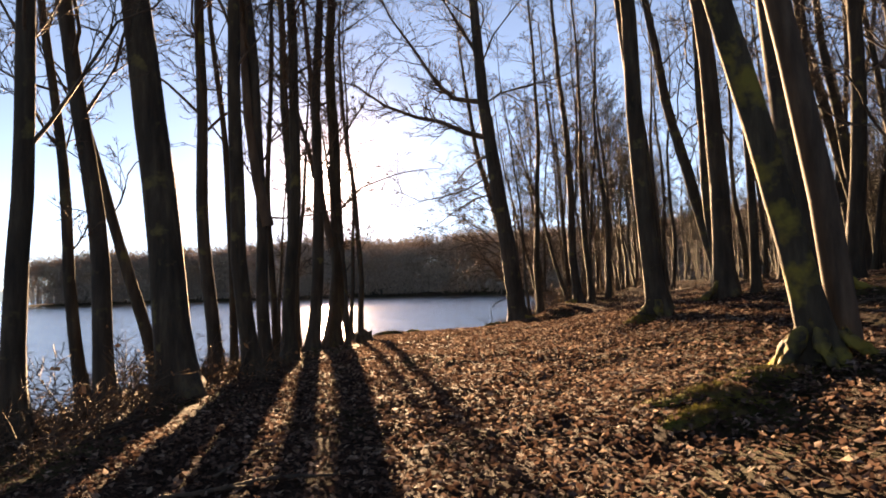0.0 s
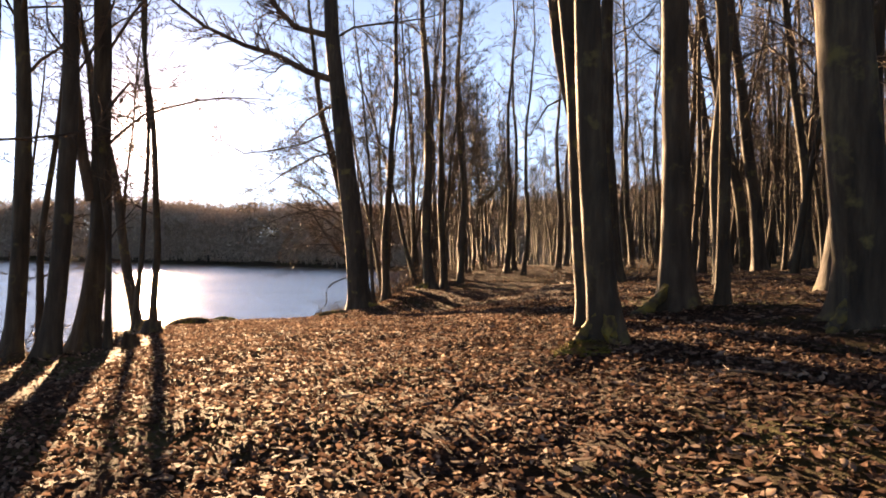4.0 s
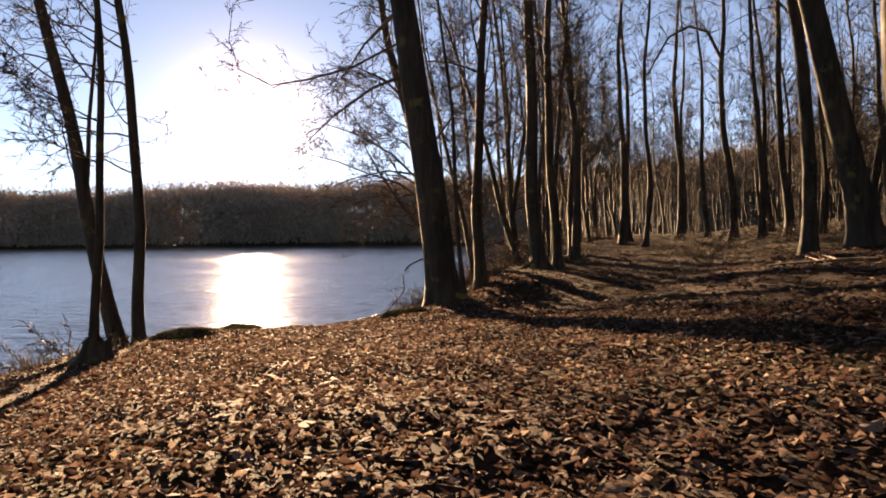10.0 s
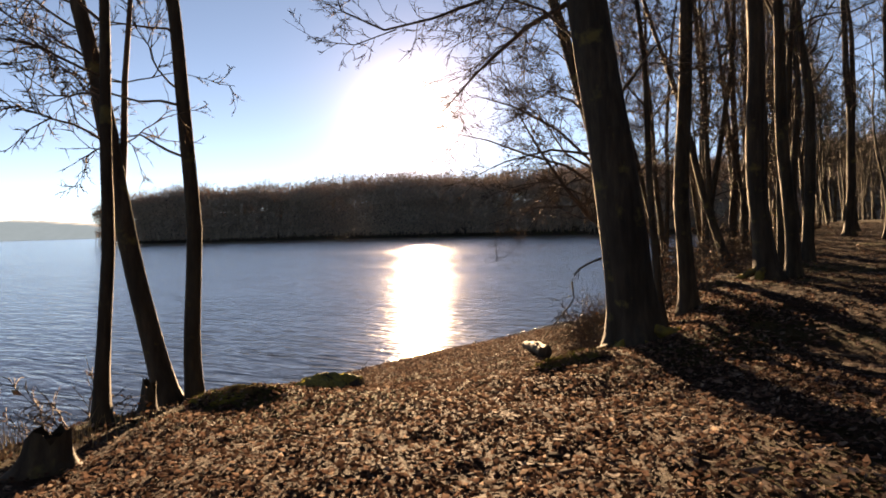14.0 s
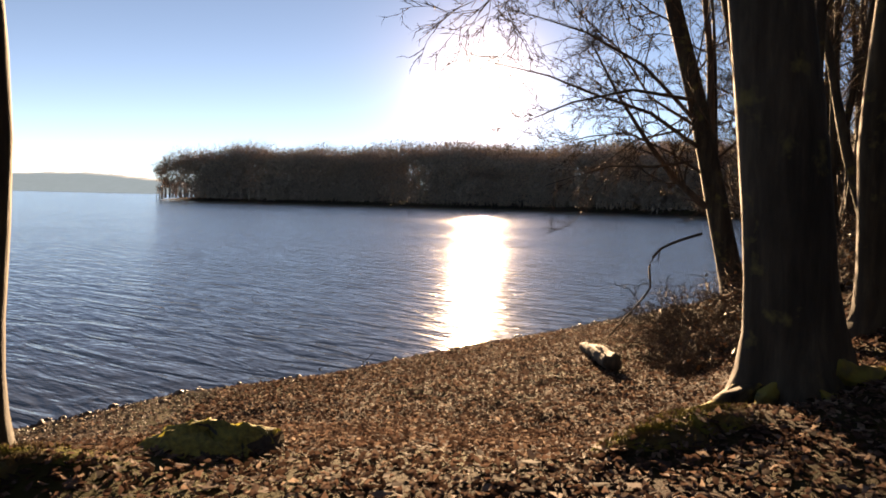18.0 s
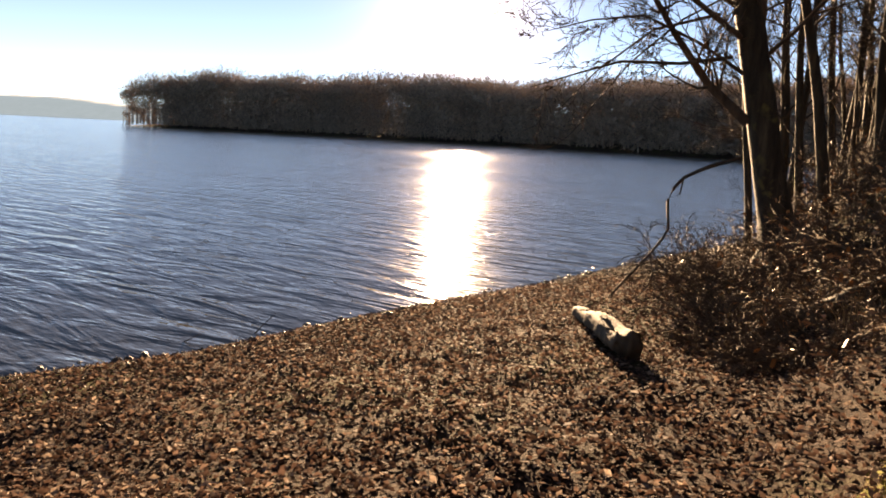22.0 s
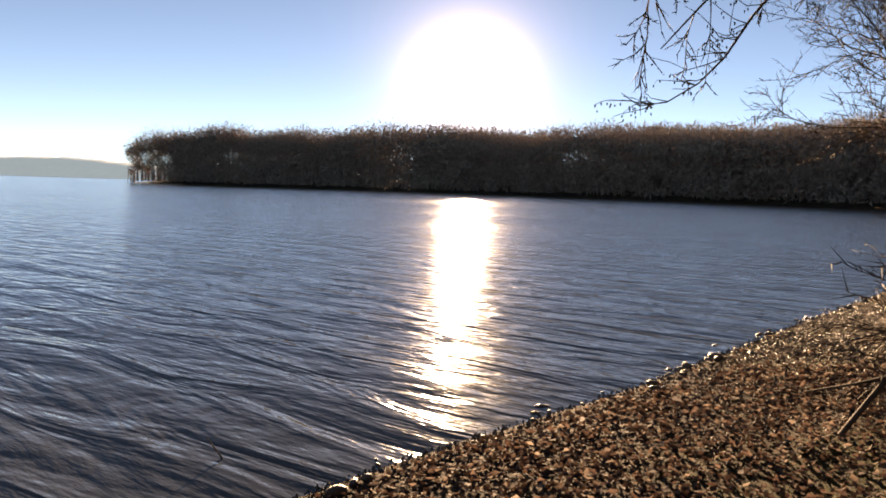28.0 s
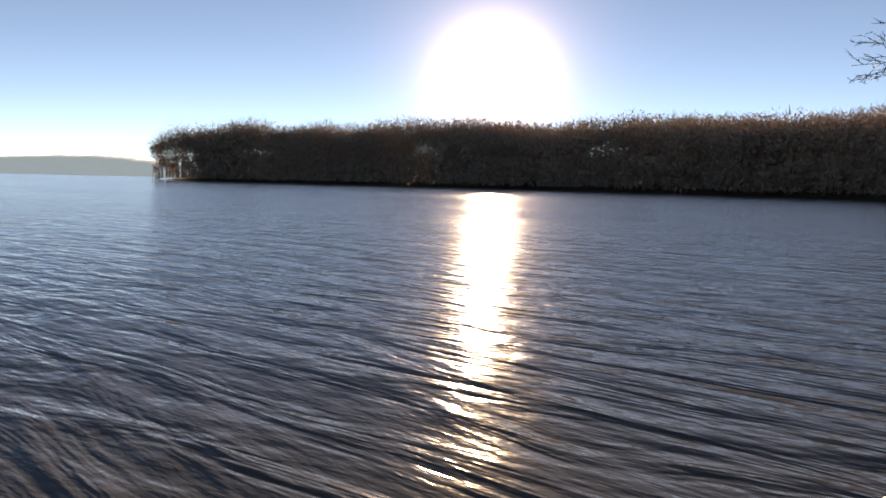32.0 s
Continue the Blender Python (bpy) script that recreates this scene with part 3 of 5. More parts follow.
def limb_along(points, r, base, fine=(0, 9, 4), sub=1.7, droop=0.0):
    """A great limb that follows the given places, with side boughs."""

    def add(out, rng, line):
        pts = np.array(points, float) - np.array(base)
        n = len(pts)
        out.tube(pts, r * (1 - 0.8 * np.linspace(0, 1, n)), 8)
        total = np.linalg.norm(np.diff(pts, axis=0), axis=1).sum()
        for k in range(int(total * 4.5)):
            at = rng.uniform(0.15, 1.0)
            i = min(n - 2, int(at * (n - 1)))
            s = pts[i] + (pts[i + 1] - pts[i]) * (at * (n - 1) - i)
            d = unit(pts[i + 1] - pts[i])
            side = unit(np.cross(d, rng.normal(0, 1, 3)))
            grow(out, rng, s, d * 0.8 + side * rng.uniform(0.6, 1.1), sub * rng.uniform(0.5, 1.1), max(0.007, r * (1 - 0.8 * at) * 0.4), 2, fine, droop)

    return add


def several(*fs):
    def add(out, rng, line):
        for f in fs:
            f(out, rng, line)
    return add


# The great beech where the wood opens to the beach.
fa = foot(3.17, 31.4)
beech = tree("beech_tree", fa, (-0.125, -0.01), 21, 0.345, 11, first=8.5, limbs=16, fine=(10, 10, 4), bark=BEECH, flare=1.45, sides=22, curve=0.02,
             label="large grey beech with mossy spreading roots and long bare limbs", reach=0.28,
             extra=several(limb_along(((2.2, 31.3, 8.7), (1.3, 31.3, 8.95), (0.35, 31.3, 9.4), (-0.6, 31.2, 9.6), (-1.8, 31.2, 10.1), (-2.9, 31.1, 10.9), (-3.9, 31.0, 11.2)), 0.12, fa, droop=0.03),
                           limb_along(((2.05, 31.3, 10.1), (0.9, 31.3, 10.3), (0.2, 31.3, 11.0), (-0.6, 31.3, 12.3), (-1.5, 31.2, 13.6), (-2.2, 31.2, 15.2)), 0.11, fa),
                           limb_along(((1.9, 31.4, 12.0), (1.1, 31.4, 13.4), (0.2, 31.5, 15.0)), 0.09, fa),
                           limb_along(((2.3, 31.6, 8.0), (2.0, 33.5, 8.3), (1.3, 35.5, 8.2), (0.6, 37.0, 7.6)), 0.07, fa, droop=0.1),
                           limb_along(((2.5, 31.6, 6.6), (1.6, 32.8, 6.5), (0.6, 34.2, 6.1), (-0.3, 35.2, 5.5)), 0.05, fa, droop=0.12),
                           limb_along(((2.75, 31.6, 4.6), (2.3, 32.4, 5.2), (1.9, 33.4, 5.5), (1.4, 34.4, 5.5)), 0.026, fa, fine=(0, 12, 7), sub=1.3, droop=0.06),
                           limb_along(((2.7, 31.5, 5.6), (1.9, 31.9, 6.5), (1.2, 32.3, 6.9), (0.4, 32.8, 6.9)), 0.032, fa, fine=(0, 12, 7), sub=1.4, droop=0.06),
                           limb_along(((2.9, 31.7, 5.0), (3.6, 32.6, 6.0), (4.3, 33.6, 6.6)), 0.03, fa, fine=(0, 12, 7), sub=1.4, droop=0.04),
                           limb_along(((2.35, 31.6, 7.3), (1.2, 31.8, 6.75), (0.2, 31.9, 6.5), (-0.6, 32.0, 6.4), (-1.3, 32.0, 6.75), (-1.5, 32.0, 7.4), (-1.4, 32.0, 8.2)), 0.03, fa, fine=(0, 6, 4), sub=0.8, droop=0.08),
                           limb_along(((-0.4, 32.0, 6.4), (-1.1, 32.0, 6.2), (-1.7, 32.0, 6.3), (-2.3, 32.0, 6.7)), 0.012, fa, fine=(0, 6, 4), sub=0.7, droop=0.06)))
for a, ln, r, rise in ((3.45, 1.3, 0.06, 0.7), (3.8, 1.9, 0.06, 0.35), (4.25, 1.5, 0.06, 0.35), (2.7, 0.9, 0.055, 0.35), (4.9, 0.9, 0.09, 0.35), (5.7, 1.0, 0.12, 0.35), (0.4, 1.0, 0.1, 0.4), (1.6, 0.8, 0.05, 0.3)):
    root_part(beech, a, ln, r, rise)

# The double-stemmed tree with the mossy foot beside the start of the walk.
fc = foot(4.36, 9.08)


def second_stem(out, rng, line):
    pts = np.array([(0.27 - 0.14 * h, 0.12 + 0.01 * h, h) for h in np.linspace(0.1, 17, 14)])
    pts[:, 0] += 0.05 * np.sin(pts[:, 2])
    out.tube(pts, 0.125 * (1 - 0.045 * pts[:, 2]), 12)


double = tree("double_tree", fc, (-0.245, -0.03), 18, 0.128, 12, first=6.5, limbs=12, bark=HALF_MOSSY, flare=1.6, sides=20, fine=(7, 7, 3), label="thick double-stemmed tree with a mossy foot in dead leaves", extra=second_stem)
for a, ln, r, rise in ((3.3, 0.7, 0.055, 0.5), (3.9, 0.75, 0.06, 0.45), (2.6, 0.7, 0.05, 0.4), (4.7, 0.65, 0.055, 0.32), (5.6, 0.65, 0.055, 0.3)):
    root_part(double, a, ln, r, rise, wiggle=0.5)

# Trees met along the walk: x, y, radius, lean in x, lean in y, height, first limb, label.
BANK = "slender dark tree on the lake bank among others"
WOOD = "tall dark forest tree standing in fallen leaves"
LEAN = "dark tree leaning towards the lake"
WALKSIDE = (
    (-3.32, 10.4, 0.13, -0.01, 0.0, 17, 3.0, BANK), (-3.79, 12.6, 0.09, -0.12, 0, 12, 2.0, BANK), (-3.39, 12.4, 0.135, -0.095, 0, 17, 3.5, BANK),
    (-4.02, 15.5, 0.115, -0.25, 0, 13, 3.0, LEAN), (-2.36, 12.45, 0.25, -0.14, 0, 19, 6.0, "thick dark tree with a knotted foot on the lake bank"),
    (-3.02, 15.6, 0.125, -0.05, 0, 16, 4.0, BANK), (-2.97, 16.3, 0.075, -0.05, 0, 13, 3.5, BANK), (-2.09, 14.6, 0.14, -0.06, 0, 17, 5.0, BANK),
    (-2.06, 15.3, 0.11, -0.055, 0, 15, 3.5, "slender forked tree on the lake bank"), (-2.3, 16.7, 0.07, 0.0, 0, 12, 2.5, BANK), (-1.93, 16.2, 0.125, 0.015, 0, 16, 5.0, BANK),
    (-2.41, 20.3, 0.155, 0.05, 0, 17, 3.8, BANK), (-2.05, 20.9, 0.18, 0.03, 0, 17, 3.2, "forked dark tree at the edge of the lake bank"), (-2.95, 20.4, 0.14, 0.0, 0, 16, 4.0, BANK),
    (-3.3, 22.6, 0.075, 0.04, 0, 9, 1.2, BANK), (-4.33, 24.6, 0.06, 0.03, 0, 7, 1.2, BANK), (-1.59, 20.5, 0.055, -0.09, 0, 7, 1.5, "thin sapling leaning over the lake bank"),
    (-2.98, 29.35, 0.145, -0.208, -0.02, 15, 3.0, "dark alder leaning out over the water"), (-2.72, 27.55, 0.08, 0.005, 0.03, 12, 2.8, "slender upright alder at the water"),
    (-2.64, 29.4, 0.115, -0.045, 0, 15, 2.9, "upright knotty alder beside a mossy hummock"),
    (3.72, 33.0, 0.065, -0.085, 0, 12, 3.0, "thin tree behind a large beech"), (4.12, 32.95, 0.135, 0.005, 0, 16, 4.2, WOOD), (6.1, 39.5, 0.10, -0.30, 0, 10, 3.0, LEAN),
    (6.1, 36.0, 0.2, -0.05, 0, 18, 5.0, "stout tree with spreading roots beside the path"),
    (4.52, 15.1, 0.165, -0.085, 0, 18, 6.5, "straight tree with lit bark edge beside the path"), (5.03, 16.85, 0.14, -0.116, 0, 18, 6.0, WOOD), (6.2, 16.85, 0.19, -0.06, 0, 19, 5.5, "stout tree with a pale mossy root in leaves"),
    (6.62, 16.5, 0.085, -0.06, 0, 15, 4.0, WOOD), (6.6, 13.95, 0.26, -0.11, 0, 20, 6.5, "thick dark tree with a broad flared foot"), (9.1, 26.0, 0.195, -0.22, 0, 18, 5.0, LEAN), (8.45, 24.1, 0.185, -0.04, 0, 19, 5.5, WOOD),
    (12.3, 21.5, 0.18, -0.04, 0, 18, 6.0, WOOD), (14.07, 27.0, 0.19, -0.12, 0, 18, 6.0, WOOD), (14.7, 25.8, 0.14, -0.10, 0, 17, 5.5, WOOD), (15.66, 30.0, 0.2, -0.2, 0, 18, 6.0, LEAN),
    (11.8, 25.0, 0.13, -0.04, 0, 16, 6.0, WOOD), (10.8, 30.5, 0.16, -0.065, 0, 17, 6.0, WOOD), (9.6, 16.6, 0.13, -0.08, 0, 17, 5.0, WOOD), (10.9, 18.6, 0.16, -0.05, 0, 18, 6.0, WOOD),
    (19.0, 27.2, 0.21, -0.20, 0, 18, 7.0, LEAN), (13.5, 18.85, 0.15, -0.08, 0, 17, 6.0, WOOD), (8.9, 20.3, 0.12, -0.03, 0, 17, 5.0, WOOD),
    (8.28, 40.8, 0.145, -0.02, 0, 18, 4.0, WOOD), (6.75, 36.6, 0.14, -0.03, 0, 17, 4.5, WOOD), (9.0, 44.2, 0.13, -0.02, 0, 17, 4.0, WOOD), (7.0, 38.4, 0.09, 0.05, 0, 14, 3.0, WOOD), (7.8, 42.6, 0.10, -0.05, 0, 15, 3.0, WOOD),
    (14.56, 55.9, 0.20, 0.0, 0, 20, 6.0, WOOD), (16.2, 59.9, 0.18, -0.02, 0, 20, 6.0, WOOD), (14.4, 51.5, 0.15, 0.02, 0, 18, 5.0, WOOD), (20.9, 63.7, 0.24, -0.02, 0, 20, 6.0, WOOD), (21.9, 61.7, 0.17, -0.05, 0, 19, 6.0, WOOD),
    (19.9, 53.7, 0.21, -0.06, 0, 20, 7.0, "tall tree with one long arching bough over the path"), (20.5, 51.7, 0.18, -0.05, 0, 19, 6.0, WOOD), (23.0, 55.6, 0.18, -0.08, 0, 19, 6.0, WOOD), (19.7, 47.7, 0.19, -0.06, 0, 19, 6.0, WOOD), (25.5, 75.0, 0.22, 0.0, 0, 20, 6.0, WOOD),
)
walk_trees = []


def forked(out, rng, line):
    pts = np.array(((0.04, 0, 2.5), (-0.14, 0.02, 3.3), (-0.28, 0.02, 4.4), (-0.36, 0.05, 6.0), (-0.6, 0.1, 9.0), (-0.9, 0.1, 12.0)))
    out.tube(pts, 0.1 * (1 - 0.075 * (pts[:, 2] - 2.5)), 9)
    for k in range(3, 6):
        for a in (0.4, 2.2, 4.0):
            grow(out, rng, pts[k], np.array((math.cos(a + k), math.sin(a + k), 0.7)), 2.2, 0.02, 1, (4, 6, 3))


def second_alder_stem(out, rng, line):
    pts = np.array(((-0.53, -0.06, 2.9), (-0.5, -0.02, 3.5), (-0.47, 0.0, 4.3), (-0.35, 0.05, 5.6), (-0.3, 0.1, 7.4), (-0.1, 0.1, 9.5)))
    out.tube(pts, 0.055 * (1 - 0.15 * np.arange(6)), 8)
    for k in range(1, 6):
        for a in (0.2, 3.0, 4.0):
            grow(out, rng, pts[k], np.array((math.cos(a), math.sin(a), 0.3)), 1.5, 0.011, 1, (3, 5, 4), 0.08)


def arching(out, rng, line):
    pts = np.array(((-0.6, 0, 9.6), (-1.3, 0.1, 11.1), (-2.3, 0.2, 11.4), (-3.4, 0.2, 10.8), (-4.1, 0.3, 9.6), (-4.5, 0.3, 8.8)))
    out.tube(pts, 0.10 * (1 - 0.13 * np.arange(6)), 7)
    for k in range(1, 6):
        for a in (1.0, 3.0, 5.0):
            grow(out, rng, pts[k], np.array((math.cos(a + k), 0.4 * math.sin(a + k), 0.5)), 1.8, 0.025, 1, (4, 6, 2))


for i, (x, y, r, lx, ly, h, first, label) in enumerate(WALKSIDE):
    big = r > 0.12
    bark = BEECH if i % 3 == 2 else BARK
    walk_trees.append(tree("tree" if r > 0.09 else "sapling", foot(x, y), (lx, ly), h, r, 100 + i, first=first * (0.68 if x > 9 else 1), toward=3.1 if 'alder' in label else None, limbs=22 if 'alder' in label else 24 if big else 16, fine=(5, 7, 5) if 'alder' in label else (5, 5, 7, 1), bark=bark, label=label, sides=16 if r > 0.16 else 10, reach=0.17 if 'alder' in label else 0.21, curve=0.09 if 'alder' in label else 0.1 if x > 7 else 0.075, droop=0.09 if 'alder' in label else 0.03, extra=second_alder_stem if 'leaning out' in label else forked if 'forked' in label else arching if 'arching' in label else None))
ROOTS = {"pale mossy root": ((3.4, 1.0, 0.09, 0.35), (2.6, 0.8, 0.08, 0.3)), "spreading roots": ((3.3, 1.0, 0.09, 0.35), (4.2, 0.9, 0.08, 0.3)),
         "lit bark edge": ((3.6, 0.7, 0.07, 0.35), (4.6, 0.6, 0.07, 0.3)), "broad flared foot": ((3.6, 0.9, 0.1, 0.4), (5.6, 1.0, 0.1, 0.4))}
for ob, roots in [(walk_trees[i], r) for i, row in enumerate(WALKSIDE) for key, r in ROOTS.items() if key in row[7]]:
    for a, ln, r, rise in roots:
        root_part(ob, a, ln, r, rise)

# The tree over the beach thicket, with a low limb reaching out above the water's edge.
ff = foot(4.2, 42.0)


def second_fork(out, rng, line):
    pts = np.array(((3.55, 42.0, 3.0), (3.45, 42.0, 3.7), (3.47, 42.0, 4.6), (3.38, 42.0, 6.2), (3.0, 42.0, 9.0), (2.7, 42.1, 12.0))) - np.array(ff)
    out.tube(pts, 0.12 * (1 - 0.13 * np.arange(6)), 9)
    for k in range(2, 6):
        for a in (0.4, 2.2, 4.0):
            grow(out, rng, pts[k], np.array((math.cos(a + k), math.sin(a + k), 0.6)), 2.4, 0.022, 1, (5, 7, 3))


shore_tree = tree("shore_tree", ff, (-0.25, 0.02), 16, 0.27, 31, first=3.0, limbs=20, fine=(10, 10, 4), bark=BARK, sides=16, label="dark tree over the beach with low branches above the water", reach=0.3,
                  extra=several(second_fork, limb_along(((3.45, 42, 2.9), (2.77, 42, 3.5), (2.16, 41.9, 4.3), (1.5, 41.8, 5.3), (0.9, 41.6, 6.4)), 0.085, ff, droop=0.06),
                                limb_along(((3.1, 41.9, 3.9), (2.3, 41.6, 3.75), (1.4, 41.5, 3.75), (0.6, 41.5, 3.5), (0.0, 41.5, 3.3)), 0.035, ff, sub=1.0, droop=0.16),
                                limb_along(((2.9, 42.2, 4.6), (1.9, 42.6, 4.4), (1.0, 42.8, 3.7), (0.4, 42.7, 3.0)), 0.03, ff, sub=0.9, droop=0.2),
                                limb_along(((3.0, 41.8, 5.2), (1.8, 41.0, 5.3), (0.6, 40.6, 5.0), (-0.3, 40.4, 4.6)), 0.045, ff, sub=1.2, droop=0.12),
                                limb_along(((3.2, 41.9, 4.2), (2.2, 41.7, 4.9), (1.0, 41.6, 5.3), (0.0, 41.5, 5.7), (-1.2, 41.5, 6.0)), 0.05, ff, fine=(0, 12, 8), sub=1.5, droop=0.07),
                                limb_along(((3.1, 41.9, 4.8), (2.0, 41.6, 5.9), (0.8, 41.5, 6.6), (-0.4, 41.4, 7.0)), 0.05, ff, fine=(0, 12, 8), sub=1.5, droop=0.05),
                                limb_along(((3.4, 42.0, 3.6), (2.6, 41.9, 4.1), (1.7, 41.8, 4.5), (0.9, 41.7, 4.4), (0.2, 41.6, 4.2)), 0.032, ff, fine=(0, 12, 8), sub=1.1, droop=0.1)))


def cone_bough(parent):
    """A hanging bough with small dark cones at its twig ends."""
    rng = np.random.default_rng(35)
    base = np.array(parent.location)
    pts = np.array(((3.05, 42.0, 4.9), (2.3, 41.8, 4.45), (1.55, 41.6, 3.75), (0.98, 41.5, 3.0), (0.8, 41.45, 2.7), (0.62, 41.4, 2.5), (0.4, 41.4, 2.36), (0.2, 41.4, 2.33), (0.06, 41.35, 2.42))) - base
    t = Tubes()
    t.tube(pts, (0.022, 0.018, 0.014, 0.011, 0.009, 0.007, 0.006, 0.005, 0.003), 6)
    c = Tubes()
    for k in range(30):
        at = rng.uniform(2.0, 8.0)
        i = min(7, int(at))
        s = pts[i] + (pts[i + 1] - pts[i]) * (at - i)
        d = unit(np.array((-0.8, rng.normal(0, 0.35), rng.uniform(-0.5, 0.25))))
        ln = rng.uniform(0.12, 0.42) * (1.5 if at < 5 else 1.0)
        line = [s]
        for _ in range(4):
            d = unit(d + rng.normal(0, 0.28, 3))
            line.append(line[-1] + d * ln / 4)
        t.tube(line, np.linspace(0.0045, 0.002, 5), 4)
        for q in line[1:]:
            for _ in range(int(rng.integers(0, 3))):
                e = q + rng.normal(0, 0.018, 3) + np.array((0, 0, -0.02))
                t.spikes(q, e, 0.0016, True)
                c.tube((e, e + (0.001, 0, -0.007), e + rng.normal(0, 0.002, 3) + np.array((0, 0, -0.022))), (0.0025, 0.0075, 0.002), 5)
    bough = t.make("bough", TWIG, parent)
    tagged(c.make("cone_cluster", BARK, bough), "small dark hanging cones", kind="stuff")


cone_bough(shore_tree)
tree("tree", foot(5.9, 50.2), (-0.06, 0), 14, 0.14, 36, first=1.0, limbs=40, fine=(10, 9, 8, 1), bark=BEECH, label="beech with dense fine drooping twigs on the bank", reach=0.3, droop=0.05, toward=3.3)
tree("tree", foot(6.9, 45.6), (-0.05, 0), 13, 0.11, 37, first=1.8, limbs=20, fine=(7, 8, 7, 1), bark=BARK, label="slender tree with dense fine drooping twigs on the bank", reach=0.24, droop=0.05)
side_tree = tree("tree", foot(4.95, 42.6), (-0.2, 0.02), 13, 0.095, 32, first=3, limbs=12, bark=BARK, label="thin leaning tree beside a thicket on the beach")

# ---- woods beyond ----
rng = np.random.default_rng(5)
KINDS = []
for k, (r, h, first, limbs, bark) in enumerate(((0.19, 19, 4.2, 13, BARK), (0.14, 17, 3.6, 13, BARK), (0.23, 20, 4.8, 13, BEECH), (0.10, 15, 3.0, 12, BARK), (0.08, 12, 2.0, 12, TWIG), (0.16, 18, 4.0, 13, BEECH), (0.075, 14, 2.6, 12, BARK), (0.055, 11, 1.8, 11, BARK), (0.11, 16, 3.2, 12, BARK), (0.105, 14, 2.2, 17, BARK), (0.14, 16, 2.6, 18, BEECH))):
    KINDS.append(dict(r=r, h=h, first=first, limbs=limbs, bark=bark, seed=300 + k))
masters = [None] * len(KINDS)
far_spots = []
placed = [(t.location.x, t.location.y) for t in walk_trees] + [(3.17, 31.4), (4.36, 9.08), (3.94, 42)]


def plant(kind, x, y, yaw, scale, tilt):
    if y > 58 and masters[kind] is not None:
        far_spots.append((x, y, KINDS[kind]["h"] * scale, KINDS[kind]["r"] * scale))
        return
    at = foot(x, y, 0.06)
    if masters[kind] is None:
        s = KINDS[kind]
        masters[kind] = tree("forest_tree", at, (0.0, 0.0), s["h"], s["r"], s["seed"], first=s["first"] * 0.7, limbs=s["limbs"] + 4, thin=0.0105, fine=(4, 5, 6, 1) if kind < 6 else (2, 4, 6, 1) if kind < 9 else (4, 4, 6, 1), bark=s["bark"], label="bare forest tree on a leaf-covered slope", sides=9, reach=0.2, group="forest trees", curve=0.085)
        return
    copy_thing(masters[kind], pose(*at, tilt[0], tilt[1], yaw) @ Matrix.Scale(scale, 4))


def room(x, y, gap):
    return all((x - a) ** 2 + (y - b) ** 2 > gap * gap for a, b in placed)


def lane(x, y):
    """Where the trodden way runs: kept free of trees."""
    cx = np.interp(y, (-10, 0, 15, 25, 33, 45, 60, 90, 130), (1.2, 1.5, 2.5, 3.2, 5.2, 9.4, 15.5, 28, 48))
    return abs(x - cx)


count = 0
for _ in range(6000):
    y = rng.uniform(-4, 120)
    x = np.interp(y, (-4, 120), (5, 40)) + abs(rng.normal(0, 1)) * 17 + 1
    d = lake_distance(np.array([(x, y)]))[0]
    if d < 15.0 - 0.05 * y or lane(x, y) < 2.2 or x < 0.42 * y - 3 and y > 60 or not room(x, y, 1.15 + 0.010 * y):
        continue
    placed.append((x, y))
    plant(int(rng.choice(9, p=(0.14, 0.14, 0.07, 0.1, 0.05, 0.1, 0.15, 0.1, 0.15))) if y < 52 else int(rng.choice((6, 7, 8))), x, y, rng.uniform(0, 360), rng.uniform(0.8, 1.15), (rng.normal(0, 3), rng.normal(-2.5, 4)))
    count += 1
    if count >= 225:
        break
# The wood close by on the landward side stands thicker.
count = 0
for _ in range(4000):
    x, y = rng.uniform(7.5, 31), rng.uniform(9, 48)
    if lane(x, y) < 3.4 or x < 6 + 0.12 * y or y > 25 and x < 2.3 + 0.6 * (y - 14) or not room(x, y, 1.0):
        continue
    placed.append((x, y))
    plant(int(rng.choice((1, 3, 5, 6, 7, 8))), x, y, rng.uniform(0, 360), rng.uniform(0.85, 1.2), (rng.normal(0, 3.5), rng.normal(-3, 4.5)))
    count += 1
    if count >= 75:
        break
# Slim trees in a row along the bank past the beach.
count = 0
for _ in range(4000):
    y = rng.uniform(46, 125)
    xs = np.interp(y, (43.8, 45.5, 50, 55, 65, 80, 110, 150), (1.3, 2.2, 4.7, 7.2, 11, 17, 32, 52))
    x = xs + rng.uniform(1.0, 5.5) * (1 + y / 160)
    if x < 3 or lane(x, y) < 1.6 or not room(x, y, 0.75 + 0.005 * y):
        continue
    placed.append((x, y))
    plant(int(rng.choice((9, 10, 6, 8), p=(0.4, 0.3, 0.2, 0.1))) if y < 72 else int(rng.choice((3, 4, 6, 7, 8))), x, y, rng.uniform(0, 360), rng.uniform(0.75, 1.1), (rng.normal(0, 3), rng.normal(-3, 4)))
    count += 1
    if count >= 130:
        break
# A few behind the start of the walk.
for x, y in ((-3, -5), (0.5, -8), (4, -4), (7, -9), (-5, -10), (9, 2), (11.5, 6), (8.2, 4.5), (-5.5, 3), (-4.8, 6.2)):
    plant(int(rng.integers(0, 3)), x, y, rng.uniform(0, 360), 1.0, (0, -2))


